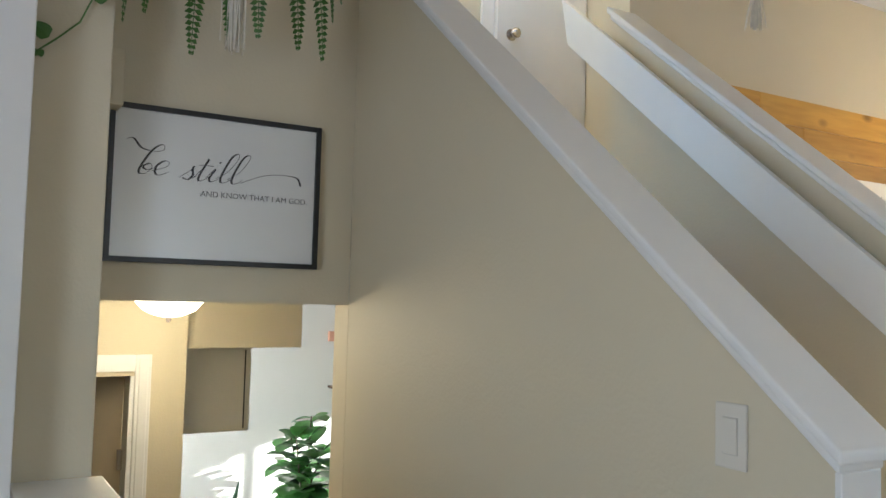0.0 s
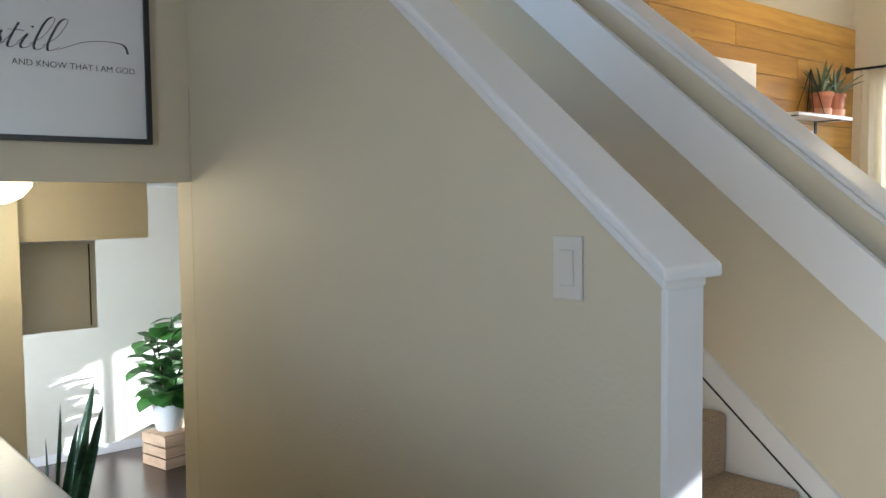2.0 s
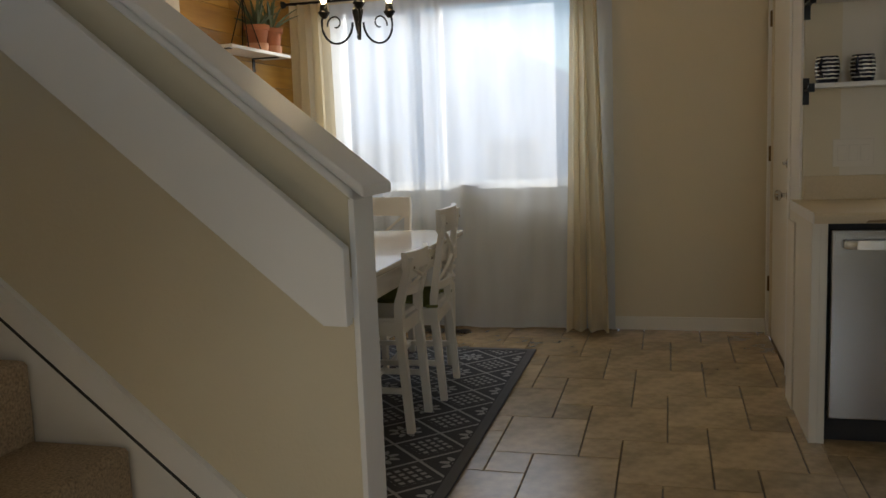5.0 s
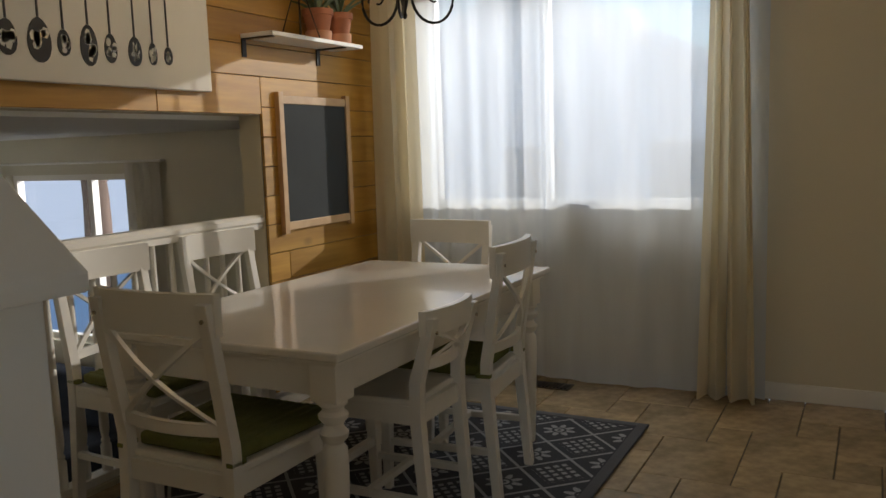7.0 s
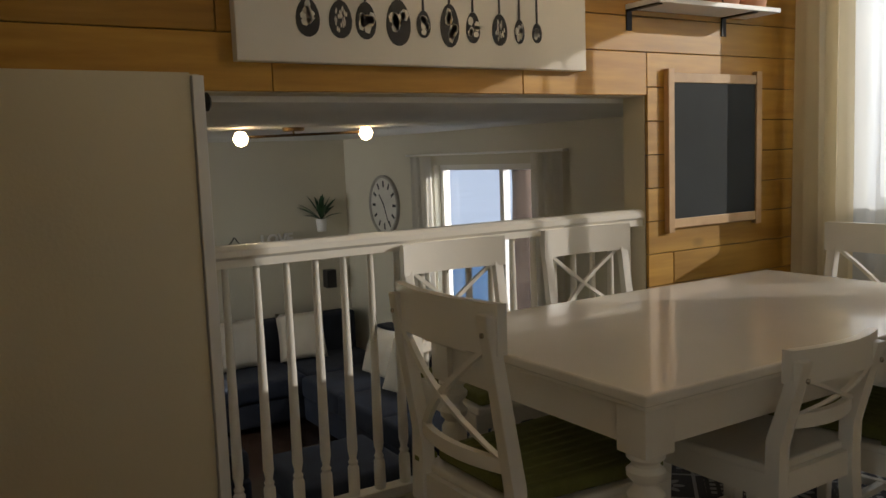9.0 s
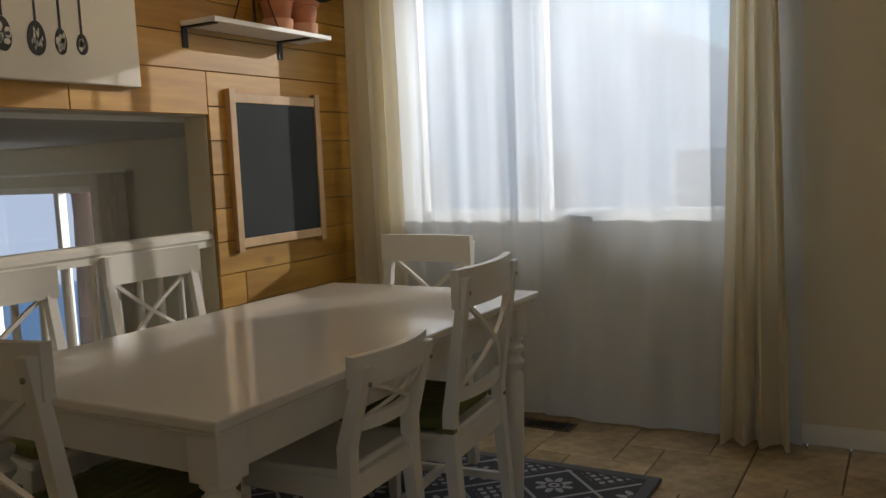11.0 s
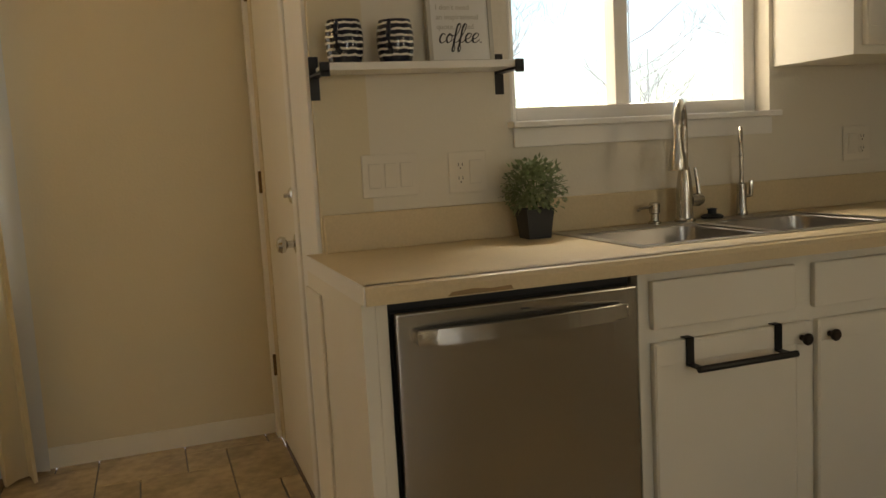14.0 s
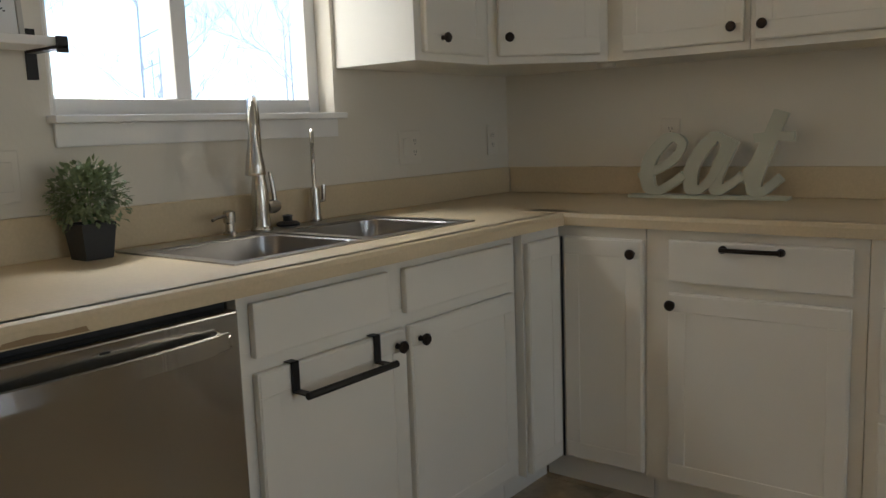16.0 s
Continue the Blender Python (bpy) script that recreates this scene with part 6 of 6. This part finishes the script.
def pillow(x, y, z, rz, tilt, w=.45):
    e = thing("throw_pillow", bmesh.new(), M_PILLOW, "cream throw pillow on the navy sofa", "pillow", "sofa pillows")
    bm = bmesh.new()
    n = 10
    for s in (-1, 1):
        g = [[bm.verts.new((w * (i / n - .5) * (1 - .06 * math.sin(math.pi * j / n)), s * .075 * (math.sin(math.pi * i / n) * math.sin(math.pi * j / n)) ** .5, w * (j / n - .5) * (1 - .06 * math.sin(math.pi * i / n)))) for i in range(n + 1)] for j in range(n + 1)]
        for a, c in zip(g, g[1:]):
            for i in range(n):
                bm.faces.new((a[i], a[i + 1], c[i + 1], c[i]))
    bmesh.ops.remove_doubles(bm, verts=bm.verts, dist=.0005)
    bmesh.ops.recalc_face_normals(bm, faces=bm.faces)
    for f in bm.faces:
        f.smooth = True
    bm.to_mesh(e.data)
    bm.free()
    e.matrix_basis = pose(x, y, z, tilt, 0, rz)
    return e


pillow(4.95, 9.05, LOW + .66, 5, -18)
pillow(5.55, 9.03, LOW + .66, -10, -18)
pillow(5.78, 7.45, LOW + .64, -78, -20, .48)
pillow(6.0 - .12, 8.1, LOW + .62, -85, -20, .42)

clock = empty("wall_clock", "round wall clock with grey rim and dark numerals", "clock")
clock.matrix_basis = pose(EX - .001, 8.665, .79, 90, 0, -90)
part("face", LA([(.255, .004), (.255, .018)], 36), mat("clock_face", (0.66, 0.64, 0.58), 0.6, var=0.1), clock)
part("rim", LA([(.255, 0), (.275, .0), (.278, .03), (.268, .036), (.252, .03), (.252, .012)], 40), mat("weathered_rim", (0.36, 0.34, 0.30), 0.5, var=0.15), clock, "weathered grey rim", True)
for k in range(12):
    a = math.pi * k / 6
    o = part("hour_mark", B((-.012, .012, .165, .225, .018, .0195)), M_INK, clock)
    o.matrix_basis = Matrix.Rotation(a, 4, 'Z')
for a, L in ((.7, .13), (3.6, .18)):
    o = part("hand_pointer", B((-.006, .006, -.03, L, .020, .022)), M_INK, clock)
    o.matrix_basis = Matrix.Rotation(a, 4, 'Z')

thing("mantel_shelf", B((4.6, 5.80, FARY - .15, FARY - .001, .415, .44), bevel=.003), M_DARKFLOOR, "dark wooden shelf on the far wall", "shelf")
love = empty("love_letters", "white block letters on the dark shelf", "letters", (5.356, FARY - .06, .44))
text("lettering", "LOVE", .135, M_TRIM, love, pose(0, 0, .003, 90, 0, 0), 0, .003, 1.0)
for o in love.children:
    o.data.transform(Matrix.Diagonal((1, 1, 22, 1)))
pyr = empty("wire_pyramid", "small black wire pyramid on the shelf", "ornament", (5.10, FARY - .07, .44))
for i in range(4):
    a, b = radians(45 + 90 * i), radians(135 + 90 * i)
    part("wire", T([(.09 * math.cos(a), .05 * math.sin(a), .003), (0, 0, .10)], .003, 5), M_BLACK, pyr)
    part("wire", T([(.09 * math.cos(a), .05 * math.sin(a), .003), (.09 * math.cos(b), .05 * math.sin(b), .003)], .003, 5), M_BLACK, pyr)
hp = empty("hanging_pot", "small white hanging pot with a dark leafy plant", "plant", (5.975, FARY - .09, .53))
part("pot", LA([(.045, 0), (.055, .12), (.048, .12)], 18), M_POTW, hp, "", True)
for s in (-1, 1):
    part("cord", T([(s * .05, 0, .11), (0, 0, .40), (0, .085, .42)], .002, 5), M_ROPE, hp)
r = random.Random(3)
for k in range(18):
    a, e = k * 2.4, r.uniform(.1, 1.4)
    part("leaf", leaf(bmesh.new(), (0, 0, .11), (math.cos(a) * math.cos(e), math.sin(a) * math.cos(e) * .6, math.sin(e)), r.uniform(.19, .30), .042, .5, 5), M_SNAKE, hp)
tl = empty("track_lamp", "brass ceiling lamp bar with two round bulbs", "lamp", (0, 6.5, 0))
part("bar", T([(4.25, 0, 1.369), (4.99, 0, 1.388)], .008, 8), M_BRASSH, tl)
part("mount", LA([(.06, LC - .02), (.065, LC)], 18, (4.55, 0, 0)), M_BRASSH, tl)
part("stem", T([(4.55, 0, 1.38), (4.55, 0, LC - .01)], .006, 6), M_BRASSH, tl)
for x, z in ((4.229, 1.372), (5.024, 1.394)):
    part("bulb", LA([(.001, -.045), (.028, -.035), (.045, 0), (.028, .035), (.001, .045)], 16, (x, 0, z - .012)), M_BULB, tl, "glowing round bulb", True)
    tp = new("track_bulb_light", bpy.data.lights.new("track_bulb_light", 'POINT'))
    tp.data.energy, tp.data.color, tp.data.shadow_soft_size = 0.25, (1.0, 0.82, 0.55), .05
    tp.location = (x, 6.5 - .07, z - .06)
curtain("lower_curtain", EX - .05, 7.76, 8.10, -.9, 1.22, 4, .018, M_GREYC, "pale curtain beside the lower window", seed=7)
curtain("lower_curtain", EX - .05, 6.10, 6.42, -.9, 1.22, 4, .018, M_GREYC, "pale curtain beside the lower window", seed=8)
lr = empty("curtain_rod", "white curtain rod over the lower window", "curtain rod")
part("rod", T([(EX - .05, 6.08, 1.235), (EX - .05, 8.16, 1.235)], .009, 8), M_TRIM, lr)
for y in (6.1, 8.14):
    part("wall_bracket", B((EX - .05, EX - .0005, y - .006, y + .006, 1.228, 1.242)), M_TRIM, lr)
cd = empty("wall_speaker", "small black speaker hung on the far wall corner", "speaker", (6.05, FARY - .06, .05))
part("case", B((-.05, .05, -.05, .059, -.09, .09), bevel=.006), M_BLACKF, cd)

# ---- outside ----
ground = structure("ground", B((EX + .16, 220, -200, 200, -1.6, -1.25), (KX + .16, EX + .16, -200, JY - .16, -1.6, -.3), (-220, -2.6, -200, 200, -1.6, -.4)), M_SNOW, "snow covered ground outside")


def tree(x, y, h, rad, seed, forks=5, bark=None):
    """A bare winter tree with tapered trunk, limbs and twigs."""
    t = empty("bare_tree", "leafless winter tree outside the house", "tree", (x, y, -1.3), 0, "bare trees")
    r = random.Random(seed)
    part("trunk", T([(0, 0, 0), (.05, .03, h * .3), (-.05, .06, h * .6), (.02, 0, h)], rad, 10, rad * .3), bark or M_BARK, t, "", True)
    bm = bmesh.new()

    def limb(p, d, L, q, lvl):
        pts = [p]
        for _ in range(4):
            d = (d + Vector((r.uniform(-.25, .25), r.uniform(-.25, .25), r.uniform(-.05, .2)))).normalized()
            pts.append(pts[-1] + d * L / 4)
        tube(bm, pts, q, 5, q * .45)
        if lvl:
            for k in range(forks):
                i = r.randint(1, 4)
                limb(pts[i], (d + Vector((r.uniform(-1, 1), r.uniform(-1, 1), r.uniform(-.3, .7)))).normalized(), L * .55, q * .45, lvl - 1)
    for k in range(9):
        z = h * r.uniform(.3, .95)
        a = r.uniform(0, 6.28)
        limb(Vector((0, 0, z)), Vector((math.cos(a), math.sin(a), .5)).normalized(), h * .35, rad * .32, 2)
    part("limbs", bm, bark or M_BARK, t)
    return t


tree(8.6, 9.58, 7, .19, 1)
frost = mat("frosted_bark", (0.62, 0.62, 0.64), 0.9, var=0.2, scale=20)
for k in range(8):
    tree(18.5 + 1.7 * (k % 3), -4.2 - 1.35 * k, 4.3 + .5 * ((k * 5) % 4), .05, 20 + k, 7, frost)
hs = empty("neighbour_house", "neighbouring house with a snowy gable roof", "house", (17, 7.6, -1.3))
part("wall", P([(-5.2, 0), (5.2, 0), (5.2, 2.9), (0, 5.4), (-5.2, 2.9)], 'x', 0, 8), M_SIDING, hs)
part("roof", P([(-5.7, 2.60), (0, 5.35), (5.7, 2.60), (5.7, 2.84), (0, 5.60), (-5.7, 2.84)], 'x', -.45, 8.4), M_SNOW, hs, "snow covered roof")
for y in (-3.4, -.6, 2.2):
    w = part("window", B((-.05, .02, y, y + 1.2, 1.3, 2.6)), M_TRIM, hs)
    part("pane", B((-.06, -.051, y + .08, y + 1.12, 1.38, 2.52)), M_DARKGAP, w)
for z in (1.0, 2.0, 2.9):
    part("siding_line", B((-.02, .001, -5.2, 5.2, z, z + .04)), M_SIDING, hs)

# ---- floor tiles ----
A1, A2, B1, B2, G = .43, .335, .20, .16, .004
tiles = bpy.data.objects["floor"]
shared = {}


def tile_mesh(w, d):
    key = (round(w, 3), round(d, 3))
    if key not in shared:
        bm = B((0, w, 0, d, -.012, 0), bevel=.0025, seg=1)
        me = bpy.data.meshes.new("tile")
        bmesh.ops.recalc_face_normals(bm, faces=bm.faces)
        bm.to_mesh(me)
        bm.free()
        me.materials.append(M_TILE)
        shared[key] = me
    return shared[key]


rest = bmesh.new()
ZONES = ((AX1 + .02, EX, JY, NW), (0.42, AX1 + .02, -3.2, 2.30), (AX1 + .02, KX, -3.2, JY), (-2.4, .42, -3.2, 4.05))
for i in range(-30, 40):
    for jj in range(-30, 40):
        ox, oy = 4.10 + i * A1 - jj * B1, 2.245 + i * B2 + jj * A2
        for x, y, w, d in ((ox, oy, A1, A2), (ox - B1, oy + A2 - B2, B1, B2)):
            for zx0, zx1, zy0, zy1 in ZONES:
                x0, x1, y0, y1 = max(x + G / 2, zx0), min(x + w - G / 2, zx1), max(y + G / 2, zy0), min(y + d - G / 2, zy1)
                if x1 - x0 < .008 or y1 - y0 < .008:
                    continue
                if 2.6 < x0 and .6 < y0 and x1 < 6.31:
                    o = bpy.data.objects.new("tile", tile_mesh(x1 - x0, y1 - y0))
                    scene.collection.objects.link(o)
                    o.parent, o.location = tiles, (x0, y0, 0)
                else:
                    box(rest, x0, x1, y0, y1, -.012, 0)
part("tiles", rest, M_TILE, tiles)["kind"] = "stuff"
